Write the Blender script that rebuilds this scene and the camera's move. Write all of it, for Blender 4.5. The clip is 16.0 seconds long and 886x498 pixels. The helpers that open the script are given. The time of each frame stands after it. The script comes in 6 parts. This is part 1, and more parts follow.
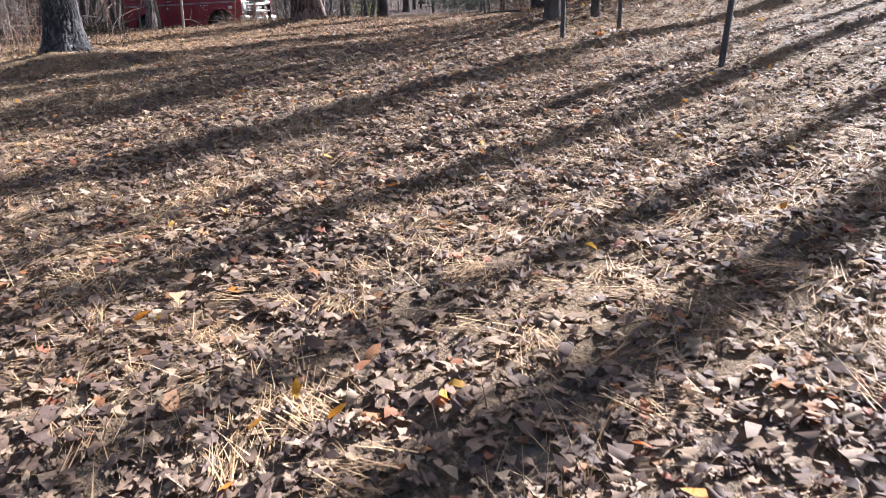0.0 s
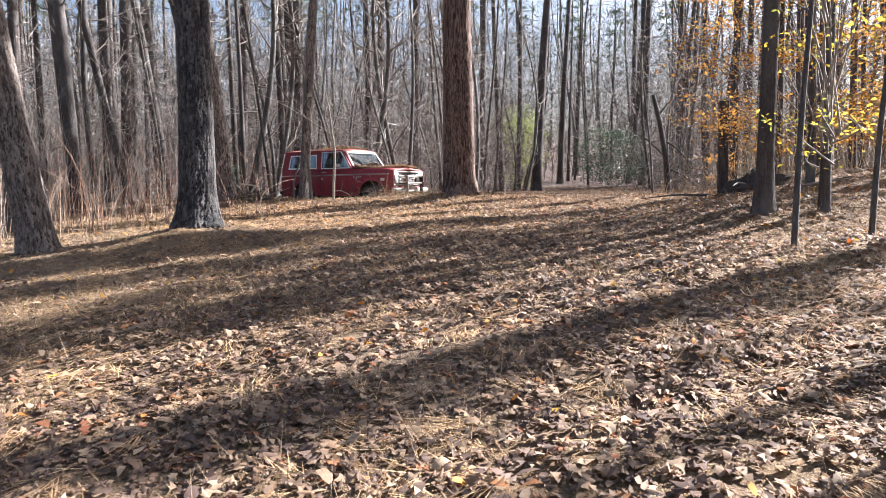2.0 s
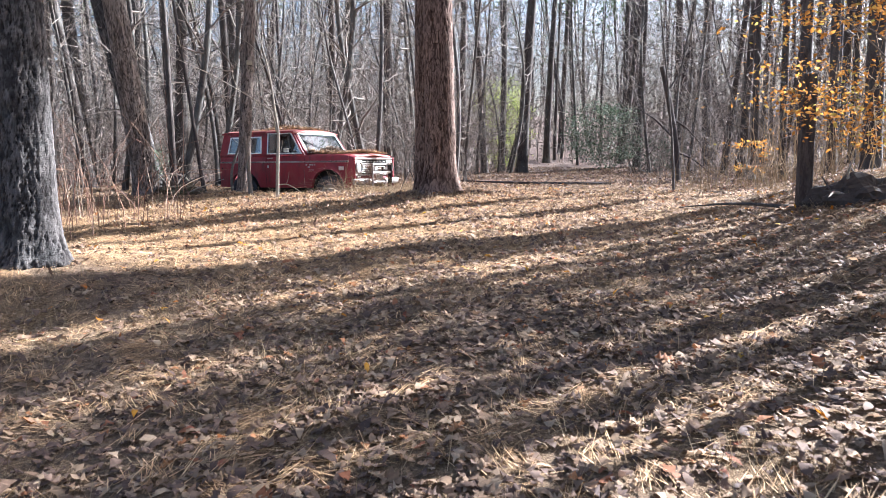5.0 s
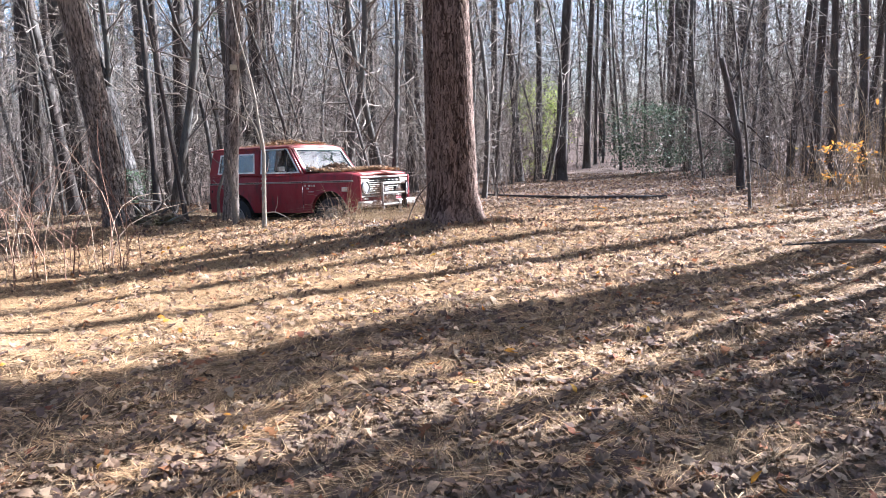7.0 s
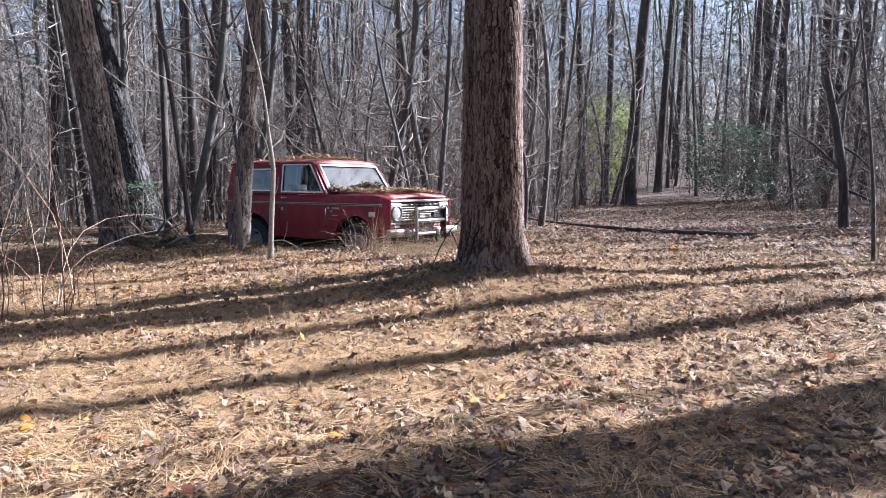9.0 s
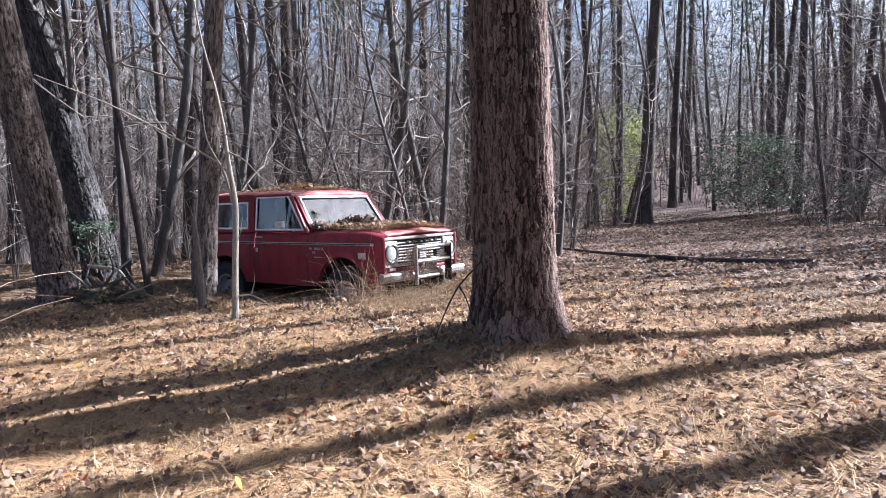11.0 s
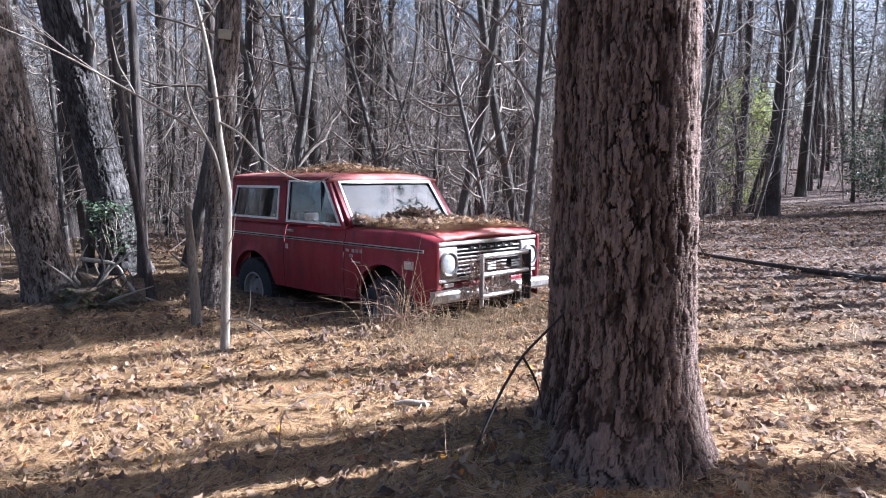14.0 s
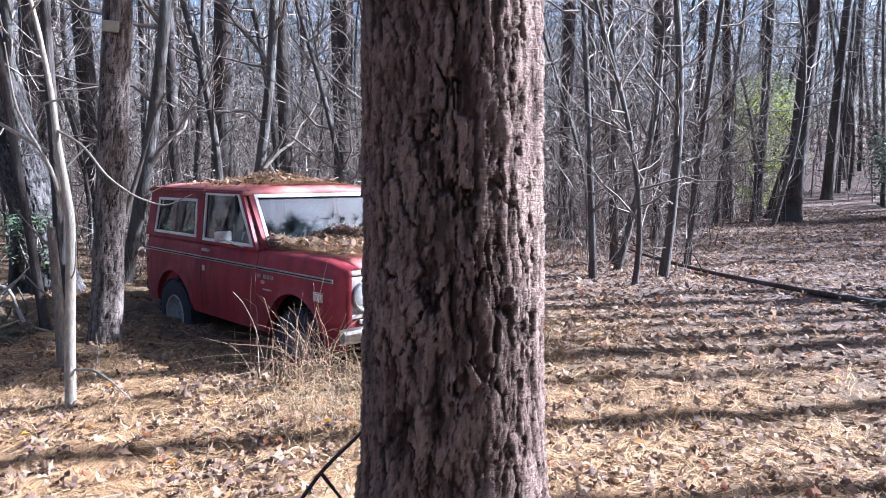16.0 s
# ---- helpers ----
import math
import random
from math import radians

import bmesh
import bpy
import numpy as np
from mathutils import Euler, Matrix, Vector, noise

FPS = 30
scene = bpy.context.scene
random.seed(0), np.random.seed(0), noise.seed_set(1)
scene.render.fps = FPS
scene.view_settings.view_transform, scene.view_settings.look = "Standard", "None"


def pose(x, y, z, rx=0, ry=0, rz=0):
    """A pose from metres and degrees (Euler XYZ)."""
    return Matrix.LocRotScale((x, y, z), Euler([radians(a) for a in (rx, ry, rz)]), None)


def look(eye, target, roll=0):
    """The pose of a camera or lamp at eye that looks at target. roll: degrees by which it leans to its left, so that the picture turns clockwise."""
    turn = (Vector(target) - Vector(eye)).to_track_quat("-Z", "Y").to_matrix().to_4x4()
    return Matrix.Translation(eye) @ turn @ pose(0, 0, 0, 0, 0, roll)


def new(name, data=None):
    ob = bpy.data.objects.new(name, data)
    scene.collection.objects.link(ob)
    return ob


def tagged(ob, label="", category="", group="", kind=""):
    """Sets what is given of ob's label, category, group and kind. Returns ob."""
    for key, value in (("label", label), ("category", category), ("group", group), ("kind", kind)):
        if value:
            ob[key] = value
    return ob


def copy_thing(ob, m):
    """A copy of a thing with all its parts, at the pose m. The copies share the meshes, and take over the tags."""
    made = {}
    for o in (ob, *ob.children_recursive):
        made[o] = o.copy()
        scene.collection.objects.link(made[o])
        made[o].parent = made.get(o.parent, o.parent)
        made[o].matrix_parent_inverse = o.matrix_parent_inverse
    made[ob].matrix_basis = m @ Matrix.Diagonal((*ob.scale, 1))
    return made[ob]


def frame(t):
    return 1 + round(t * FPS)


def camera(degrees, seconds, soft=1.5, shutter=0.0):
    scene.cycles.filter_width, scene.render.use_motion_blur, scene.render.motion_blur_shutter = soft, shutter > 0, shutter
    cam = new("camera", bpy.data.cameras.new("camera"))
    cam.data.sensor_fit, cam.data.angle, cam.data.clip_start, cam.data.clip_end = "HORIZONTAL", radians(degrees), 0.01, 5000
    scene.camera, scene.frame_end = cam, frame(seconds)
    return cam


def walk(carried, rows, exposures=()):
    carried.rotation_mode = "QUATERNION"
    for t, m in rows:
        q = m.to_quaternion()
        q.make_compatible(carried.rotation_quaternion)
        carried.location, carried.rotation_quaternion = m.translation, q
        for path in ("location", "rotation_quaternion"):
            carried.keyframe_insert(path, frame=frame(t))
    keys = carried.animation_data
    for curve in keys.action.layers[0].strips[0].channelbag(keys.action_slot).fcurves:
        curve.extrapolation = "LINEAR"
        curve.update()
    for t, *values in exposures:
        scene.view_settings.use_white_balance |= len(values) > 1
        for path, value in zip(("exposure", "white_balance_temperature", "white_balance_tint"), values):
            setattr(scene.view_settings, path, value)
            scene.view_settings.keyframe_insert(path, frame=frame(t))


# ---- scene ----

cam = camera(62.8, 16.0, 0.9, 0.12)
PATH = [
    (0, (12.013, -18.393, 0.364), (11.396, -16.586, -0.233), -2.4),
    (0.5, (11.788, -17.924, 0.472), (11.047, -16.133, -0.022), -0.9),
    (1, (11.597, -17.449, 0.565), (10.625, -15.723, 0.295), 1.6),
    (1.5, (11.318, -16.987, 0.578), (10.289, -15.278, 0.429), 2.7),
    (2, (11.062, -16.472, 0.616), (10.072, -14.742, 0.459), -0.7),
    (2.5, (10.759, -15.944, 0.691), (9.828, -14.184, 0.502), -1.8),
    (3, (10.484, -15.431, 0.746), (9.625, -13.642, 0.502), -2.1),
    (3.5, (10.253, -14.898, 0.803), (9.402, -13.102, 0.585), -1.5),
    (4, (9.939, -14.445, 0.871), (9.064, -12.659, 0.661), -0.6),
    (4.5, (9.697, -13.93, 0.925), (8.805, -12.156, 0.69), -0.2),
    (4.7, (9.588, -13.709, 0.97), (8.678, -11.944, 0.734), -0.1),
    (6.8, (8.492, -11.152, 1.261), (7.466, -9.451, 1.031), -2.5),
    (7, (8.438, -10.948, 1.265), (7.409, -9.248, 1.045), -1.9),
    (7.5, (8.247, -10.453, 1.325), (7.191, -8.765, 1.133), 0.5),
    (8, (8.048, -9.998, 1.369), (6.969, -8.324, 1.183), -0.5),
    (8.5, (7.878, -9.501, 1.393), (6.714, -7.883, 1.238), 0.2),
    (9, (7.604, -9.012, 1.427), (6.431, -7.402, 1.247), 0.2),
    (9.5, (7.362, -8.581, 1.503), (6.22, -6.948, 1.328), -0.7),
    (10, (7.094, -8.183, 1.543), (5.934, -6.561, 1.389), -1.0),
    (10.2, (6.962, -8.038, 1.55), (5.799, -6.417, 1.406), -1.3),
    (12.3, (5.869, -6.549, 1.701), (4.642, -4.977, 1.556), -0.4),
    (12.5, (5.796, -6.393, 1.699), (4.556, -4.831, 1.541), -0.2),
    (13, (5.576, -6.069, 1.731), (4.3, -4.539, 1.548), -0.2),
    (13.5, (5.37, -5.776, 1.786), (4.054, -4.285, 1.579), -0.2),
    (14, (5.219, -5.457, 1.788), (3.838, -4.025, 1.588), 0.3),
    (14.5, (5.063, -5.203, 1.806), (3.633, -3.819, 1.6), 0.6),
    (15, (4.972, -4.944, 1.858), (3.535, -3.569, 1.644), 0.0),
    (15.3, (5.007, -4.721, 1.849), (3.572, -3.344, 1.644), 0.0),
    (15.5, (5.059, -4.519, 1.863), (3.619, -3.146, 1.654), -0.1),
    (16, (5.099, -4.062, 1.927), (3.663, -2.684, 1.722), 0.3),
]
EXPOSURES = [(0.0, 2.3, 5450, 13), (0.7, 2.32, 5350, 13), (1.5, 2.6, 5750, 13), (2.5, 2.62, 5900, 13), (4.0, 2.92, 5700, 12), (7.0, 2.8, 5500, 13), (9.5, 2.25, 5300, 14), (12.5, 2.3, 5450, 16), (14.5, 2.38, 5150, 15), (16.0, 2.5, 5050, 15)]
walk(cam, [(t, look(eye, target, roll)) for t, eye, target, roll in PATH], EXPOSURES)

# ---- light: low sun over the camera's right shoulder, clear pale sky ----
SUN_AZ, SUN_EL = 56.5, 31.5
world = bpy.data.worlds.new("sky")
scene.world = world
world.use_nodes = True
wn = world.node_tree
sky = wn.nodes.new("ShaderNodeTexSky")
sky.sky_type = "NISHITA"
sky.sun_disc = False
sky.sun_elevation = radians(SUN_EL)
sky.sun_rotation = radians(90 - SUN_AZ)
sky.air_density, sky.dust_density, sky.ozone_density = 1.0, 4.0, 1.0
wn.links.new(sky.outputs[0], wn.nodes["Background"].inputs[0])
wn.nodes["Background"].inputs[1].default_value = 0.042
sun_data = bpy.data.lights.new("sun", "SUN")
sun_data.energy, sun_data.angle, sun_data.color = 5.0, radians(0.55), (1.0, 0.96, 0.91)
sun = new("sun", sun_data)
_d = Vector((math.cos(radians(SUN_AZ)) * math.cos(radians(SUN_EL)), math.sin(radians(SUN_AZ)) * math.cos(radians(SUN_EL)), math.sin(radians(SUN_EL))))
sun.matrix_world = look(_d * 40, (0, 0, 0))

# ---- materials ----
def material(name, build):
    m = bpy.data.materials.new(name)
    m.use_nodes = True
    nt = m.node_tree
    build(nt, nt.nodes["Principled BSDF"])
    return m


def node(nt, kind, **values):
    n = nt.nodes.new(kind)
    for k, v in values.items():
        if k in n.inputs:
            n.inputs[k].default_value = v
    return n


def coords(nt, scale=(1, 1, 1), kind="Object"):
    tc = nt.nodes.new("ShaderNodeTexCoord")
    mp = nt.nodes.new("ShaderNodeMapping")
    mp.inputs["Scale"].default_value = scale
    nt.links.new(tc.outputs[kind], mp.inputs[0])
    return mp.outputs[0]


def noise_tex(nt, vec, scale, detail=4.0, rough=0.6, warp=0.0):
    n = node(nt, "ShaderNodeTexNoise", Scale=scale, Detail=detail, Roughness=rough, Distortion=warp)
    if vec is not None:
        nt.links.new(vec, n.inputs["Vector"])
    return n.outputs[0]


def ramp(nt, fac, stops):
    r = nt.nodes.new("ShaderNodeValToRGB")
    els = r.color_ramp.elements
    while len(els) < len(stops):
        els.new(0.5)
    for e, (p, c) in zip(els, stops):
        e.position, e.color = p, (*c, 1)
    nt.links.new(fac, r.inputs[0])
    return r.outputs[0]


def mix(nt, fac, a, b, mode="MIX"):
    m = nt.nodes.new("ShaderNodeMix")
    m.data_type, m.blend_type = "RGBA", mode
    for sock, v in ((0, fac), (6, a), (7, b)):
        if isinstance(v, bpy.types.NodeSocket):
            nt.links.new(v, m.inputs[sock])
        elif sock == 0:
            m.inputs[0].default_value = v
        else:
            m.inputs[sock].default_value = (*v, 1)
    return m.outputs[2]


def bump(nt, bsdf, height, strength=0.4, distance=0.01):
    b = node(nt, "ShaderNodeBump", Strength=strength, Distance=distance)
    nt.links.new(height, b.inputs["Height"])
    nt.links.new(b.outputs[0], bsdf.inputs["Normal"])


def bark_material(name, dark, mid, light, scale=1.0, relief=0.7, grey=0.25):
    def build(nt, p):
        v = coords(nt, (9 * scale, 9 * scale, 1.6 * scale))
        plates = noise_tex(nt, v, 2.2, 5, 0.65, 0.6)
        fine = noise_tex(nt, coords(nt, (60, 60, 22)), 1.0, 4)
        lich = noise_tex(nt, coords(nt, (2.2, 2.2, 1.2)), 1.0, 3)
        col = ramp(nt, plates, [(0.32, dark), (0.5, mid), (0.68, light)])
        col = mix(nt, 0.6, col, ramp(nt, fine, [(0.35, tuple(0.5 * c for c in mid)), (0.65, tuple(1.3 * c for c in mid))]))
        g = nt.nodes.new("ShaderNodeMath")
        g.operation = "MULTIPLY"
        g.inputs[1].default_value = grey * 2
        nt.links.new(ramp(nt, lich, [(0.45, (0, 0, 0)), (0.7, (1, 1, 1))]), g.inputs[0])
        col = mix(nt, g.outputs[0], col, (0.2, 0.21, 0.19))
        nt.links.new(col, p.inputs["Base Color"])
        p.inputs["Roughness"].default_value = 0.9
        p.inputs["Specular IOR Level"].default_value = 0.25
        add = nt.nodes.new("ShaderNodeMath")
        nt.links.new(plates, add.inputs[0])
        f2 = nt.nodes.new("ShaderNodeMath")
        f2.operation = "MULTIPLY"
        f2.inputs[1].default_value = 0.25
        nt.links.new(fine, f2.inputs[0])
        nt.links.new(f2.outputs[0], add.inputs[1])
        bump(nt, p, add.outputs[0], relief, 0.03)
    return material(name, build)


def leaf_material(name, stops, trans=0.25, rough=0.75):
    def build(nt, p):
        geo = nt.nodes.new("ShaderNodeNewGeometry")
        vein = noise_tex(nt, coords(nt, (1, 1, 1)), 90.0, 3)
        col = ramp(nt, geo.outputs["Random Per Island"], stops)
        col = mix(nt, 0.35, col, ramp(nt, vein, [(0.3, (0.05, 0.03, 0.02)), (0.7, (0.45, 0.36, 0.27))]), "OVERLAY")
        nt.links.new(col, p.inputs["Base Color"])
        p.inputs["Roughness"].default_value = rough
        p.inputs["Specular IOR Level"].default_value = 0.35
        tr = nt.nodes.new("ShaderNodeBsdfTranslucent")
        nt.links.new(col, tr.inputs[0])
        ms = nt.nodes.new("ShaderNodeMixShader")
        ms.inputs[0].default_value = trans
        out = nt.nodes["Material Output"]
        nt.links.new(p.outputs[0], ms.inputs[1])
        nt.links.new(tr.outputs[0], ms.inputs[2])
        nt.links.new(ms.outputs[0], out.inputs[0])
    return material(name, build)


def plain(name, color, rough=0.6, metal=0.0, grain=30.0, amount=0.25, relief=0.1):
    def build(nt, p):
        a = noise_tex(nt, coords(nt), grain, 5, 0.65)
        b = noise_tex(nt, coords(nt), grain * 0.12, 3)
        lo, hi = tuple(c * (1 - amount) for c in color), tuple(min(1, c * (1 + amount)) for c in color)
        col = mix(nt, 0.5, ramp(nt, a, [(0.3, lo), (0.7, hi)]), ramp(nt, b, [(0.3, lo), (0.7, hi)]))
        nt.links.new(col, p.inputs["Base Color"])
        p.inputs["Roughness"].default_value = rough
        p.inputs["Metallic"].default_value = metal
        if relief:
            bump(nt, p, a, relief, 0.004)
    return material(name, build)


def ground_build(nt, p):
    v = coords(nt)
    big = noise_tex(nt, v, 0.5, 4, 0.6)
    mid = noise_tex(nt, v, 9.0, 6, 0.7, 0.5)
    fine = noise_tex(nt, v, 55.0, 5, 0.7)
    soil = ramp(nt, mid, [(0.3, (0.055, 0.037, 0.027)), (0.5, (0.15, 0.105, 0.075)), (0.72, (0.36, 0.27, 0.195))])
    straw = ramp(nt, fine, [(0.3, (0.06, 0.036, 0.019)), (0.52, (0.21, 0.135, 0.07)), (0.74, (0.5, 0.36, 0.2))])
    col = mix(nt, ramp(nt, big, [(0.36, (0.25, 0.25, 0.25)), (0.6, (0.95, 0.95, 0.95))]), soil, straw)
    mould = ramp(nt, mid, [(0.3, (0.058, 0.04, 0.034)), (0.5, (0.175, 0.124, 0.1)), (0.72, (0.38, 0.29, 0.235))])
    axes = nt.nodes.new("ShaderNodeSeparateXYZ")
    nt.links.new(v, axes.inputs[0])
    inward = node(nt, "ShaderNodeMapRange")
    inward.inputs[1].default_value, inward.inputs[2].default_value = 0.5, 5.0
    nt.links.new(axes.outputs["Y"], inward.inputs[0])
    nt.links.new(mix(nt, inward.outputs[0], col, mould), p.inputs["Base Color"])
    p.inputs["Roughness"].default_value = 0.95
    p.inputs["Specular IOR Level"].default_value = 0.2
    add = nt.nodes.new("ShaderNodeMath")
    nt.links.new(mid, add.inputs[0])
    nt.links.new(fine, add.inputs[1])
    bump(nt, p, add.outputs[0], 0.9, 0.04)


M_GROUND = material("leaf_litter_floor", ground_build)
M_PINE = bark_material("pine_bark", (0.035, 0.024, 0.02), (0.13, 0.09, 0.072), (0.26, 0.19, 0.16))
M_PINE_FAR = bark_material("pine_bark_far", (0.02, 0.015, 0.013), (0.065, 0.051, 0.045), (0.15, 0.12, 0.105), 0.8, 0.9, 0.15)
M_GREYBARK = bark_material("grey_bark", (0.03, 0.026, 0.023), (0.085, 0.073, 0.064), (0.2, 0.178, 0.155), 2.2, 0.8, 0.2)
M_TWIG = plain("twig_wood", (0.2, 0.168, 0.138), 0.85, 0, 40, 0.5, 0)
M_LITTER = leaf_material("dry_leaves", [(0.0, (0.11, 0.07, 0.055)), (0.3, (0.2, 0.135, 0.1)), (0.55, (0.3, 0.2, 0.128)), (0.8, (0.4, 0.288, 0.188)), (0.94, (0.5, 0.385, 0.262)), (0.965, (0.42, 0.2, 0.08)), (1.0, (0.32, 0.12, 0.07))], 0.32)
M_STRAW = leaf_material("pine_straw", [(0.0, (0.14, 0.075, 0.034)), (0.35, (0.4, 0.25, 0.122)), (0.7, (0.6, 0.425, 0.225)), (1.0, (0.76, 0.6, 0.36))], 0.15)
M_STRAWSTEM = leaf_material("dry_stems", [(0.0, (0.24, 0.165, 0.09)), (0.5, (0.42, 0.31, 0.175)), (1.0, (0.56, 0.45, 0.29))], 0.1)
M_BRIGHTLEAF = leaf_material("bright_leaves", [(0.0, (0.55, 0.3, 0.03)), (0.4, (0.62, 0.24, 0.03)), (0.7, (0.6, 0.42, 0.06)), (1.0, (0.4, 0.1, 0.03))], 0.35)
M_NEEDLES_GREEN = leaf_material("pine_needles", [(0.0, (0.04, 0.07, 0.025)), (1.0, (0.1, 0.13, 0.05))], 0.3)


def plated_bark(name, stops, lichen):
    def build(nt, p):
        at = nt.nodes.new("ShaderNodeAttribute")
        at.attribute_name = "plate"
        fine = noise_tex(nt, coords(nt, (85, 85, 14)), 1.0, 6, 0.75)
        layer = noise_tex(nt, coords(nt, (14, 14, 90)), 1.0, 4, 0.6, 0.8)
        lich = noise_tex(nt, coords(nt, (5, 5, 2.5)), 1.0, 5, 0.65)
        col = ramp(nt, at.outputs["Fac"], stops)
        col = mix(nt, 0.8, col, ramp(nt, fine, [(0.3, (0.22, 0.2, 0.19)), (0.7, (0.72, 0.7, 0.69))]), "OVERLAY")
        col = mix(nt, ramp(nt, lich, [(0.52, (0, 0, 0)), (0.72, (0.4, 0.4, 0.4))]), col, lichen)
        nt.links.new(col, p.inputs["Base Color"])
        p.inputs["Roughness"].default_value = 0.92
        p.inputs["Specular IOR Level"].default_value = 0.2
        add = nt.nodes.new("ShaderNodeMath")
        nt.links.new(fine, add.inputs[0])
        nt.links.new(layer, add.inputs[1])
        bump(nt, p, add.outputs[0], 1.0, 0.014)
    return material(name, build)


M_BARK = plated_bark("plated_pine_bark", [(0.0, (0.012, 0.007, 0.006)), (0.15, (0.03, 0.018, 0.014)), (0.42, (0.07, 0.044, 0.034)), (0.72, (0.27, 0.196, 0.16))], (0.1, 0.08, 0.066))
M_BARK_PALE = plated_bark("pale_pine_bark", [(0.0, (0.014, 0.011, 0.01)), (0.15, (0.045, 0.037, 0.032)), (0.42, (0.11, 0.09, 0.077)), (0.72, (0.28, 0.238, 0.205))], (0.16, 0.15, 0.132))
# grey bark, its colours darkened for trunks that stand in shade
M_BARK_GREY_SHADED = plated_bark("shaded_grey_pine_bark", [(0.0, (0.008, 0.008, 0.008)), (0.15, (0.024, 0.022, 0.021)), (0.45, (0.052, 0.048, 0.046)), (0.85, (0.16, 0.15, 0.142))], (0.1, 0.102, 0.095))
M_TWIGHAZE = leaf_material("bare_twigs", [(0.0, (0.06, 0.047, 0.04)), (0.5, (0.17, 0.14, 0.12)), (0.8, (0.36, 0.32, 0.28)), (1.0, (0.55, 0.5, 0.45))], 0.0)

# ---- building helpers ----
def mesh_of(name, verts, faces, mat=None, smooth=False):
    me = bpy.data.meshes.new(name)
    me.from_pydata([tuple(v) for v in verts], [], [tuple(f) for f in faces])
    if mat:
        me.materials.append(mat)
    if smooth:
        me.polygons.foreach_set("use_smooth", [True] * len(me.polygons))
    me.update()
    return me


def big_mesh(name, verts, tris, mat, smooth=False):
    """A mesh from arrays: verts (n, 3), tris (m, 3)."""
    me = bpy.data.meshes.new(name)
    verts, tris = np.asarray(verts, np.float32), np.asarray(tris, np.int32)
    k = tris.shape[1]
    me.vertices.add(len(verts))
    me.vertices.foreach_set("co", verts.ravel())
    me.loops.add(tris.size)
    me.loops.foreach_set("vertex_index", tris.ravel())
    me.polygons.add(len(tris))
    me.polygons.foreach_set("loop_start", np.arange(0, tris.size, k, dtype=np.int32))
    me.polygons.foreach_set("loop_total", np.full(len(tris), k, np.int32))
    if smooth:
        me.polygons.foreach_set("use_smooth", np.ones(len(tris), bool))
    me.materials.append(mat)
    me.update(calc_edges=True)
    me.validate()
    return me


def part(name, data, mat, parent, label=""):
    """Links a bmesh or a mesh as ONE object under a thing or a part."""
    if isinstance(data, bmesh.types.BMesh):
        me = bpy.data.meshes.new(name)
        data.to_mesh(me)
        data.free()
    else:
        me = data
    if mat and not me.materials:
        me.materials.append(mat)
    ob = new(name, me)
    ob.parent = parent
    if label:
        ob["label"] = label
    return ob


def thing(name, m=None):
    ob = new(name)
    ob.empty_display_size = 0.1
    if m is not None:
        ob.matrix_basis = m
    return ob


def tube(path, radii, sides=8, seed=None, cap=True):
    """Rings along a path: verts and quads of a tapered round bar."""
    pts = np.asarray(path, float)
    n = len(pts)
    tang = np.gradient(pts, axis=0)
    tang /= np.linalg.norm(tang, axis=1)[:, None] + 1e-9
    up = np.array([0.0, 0.0, 1.0]) if abs(tang[0][2]) < 0.9 else np.array([1.0, 0.0, 0.0])
    a = np.cross(tang, up)
    a /= np.linalg.norm(a, axis=1)[:, None] + 1e-9
    b = np.cross(tang, a)
    ang = np.linspace(0, 2 * np.pi, sides, endpoint=False)
    r = np.asarray(radii, float)
    ring = pts[:, None, :] + r[:, None, None] * (np.cos(ang)[None, :, None] * a[:, None, :] + np.sin(ang)[None, :, None] * b[:, None, :])
    verts = ring.reshape(-1, 3)
    i, j = np.meshgrid(np.arange(n - 1), np.arange(sides), indexing="ij")
    j2 = (j + 1) % sides
    quads = np.stack([i * sides + j, i * sides + j2, (i + 1) * sides + j2, (i + 1) * sides + j], -1).reshape(-1, 4)
    return verts, quads


class Soup:
    """Collects quads or triangles of many bars into one mesh."""
    def __init__(self):
        self.v, self.f, self.n = [], [], 0

    def add(self, v, f):
        self.v.append(v)
        self.f.append(f + self.n)
        self.n += len(v)

    def mesh(self, name, mat, smooth=True):
        return big_mesh(name, np.concatenate(self.v), np.concatenate(self.f), mat, smooth)


# ---- ground ----
YK = (-60, -40, -18.5, -13.6, -11.7, -10, -8.6, -6.5, -5, -3.3, -2.2, 1, 5, 8, 19, 40, 100, 400)
ZK = (-3.2, -2.4, -0.95, -0.40, -0.17, -0.04, 0.05, 0.16, 0.25, 0.41, 0.47, 0.46, 0.45, 0.42, 0.6, 1.9, 5, 6)


def sm(a, b, v):
    u = np.clip((v - a) / (b - a), 0, 1)
    return u * u * (3 - 2 * u)


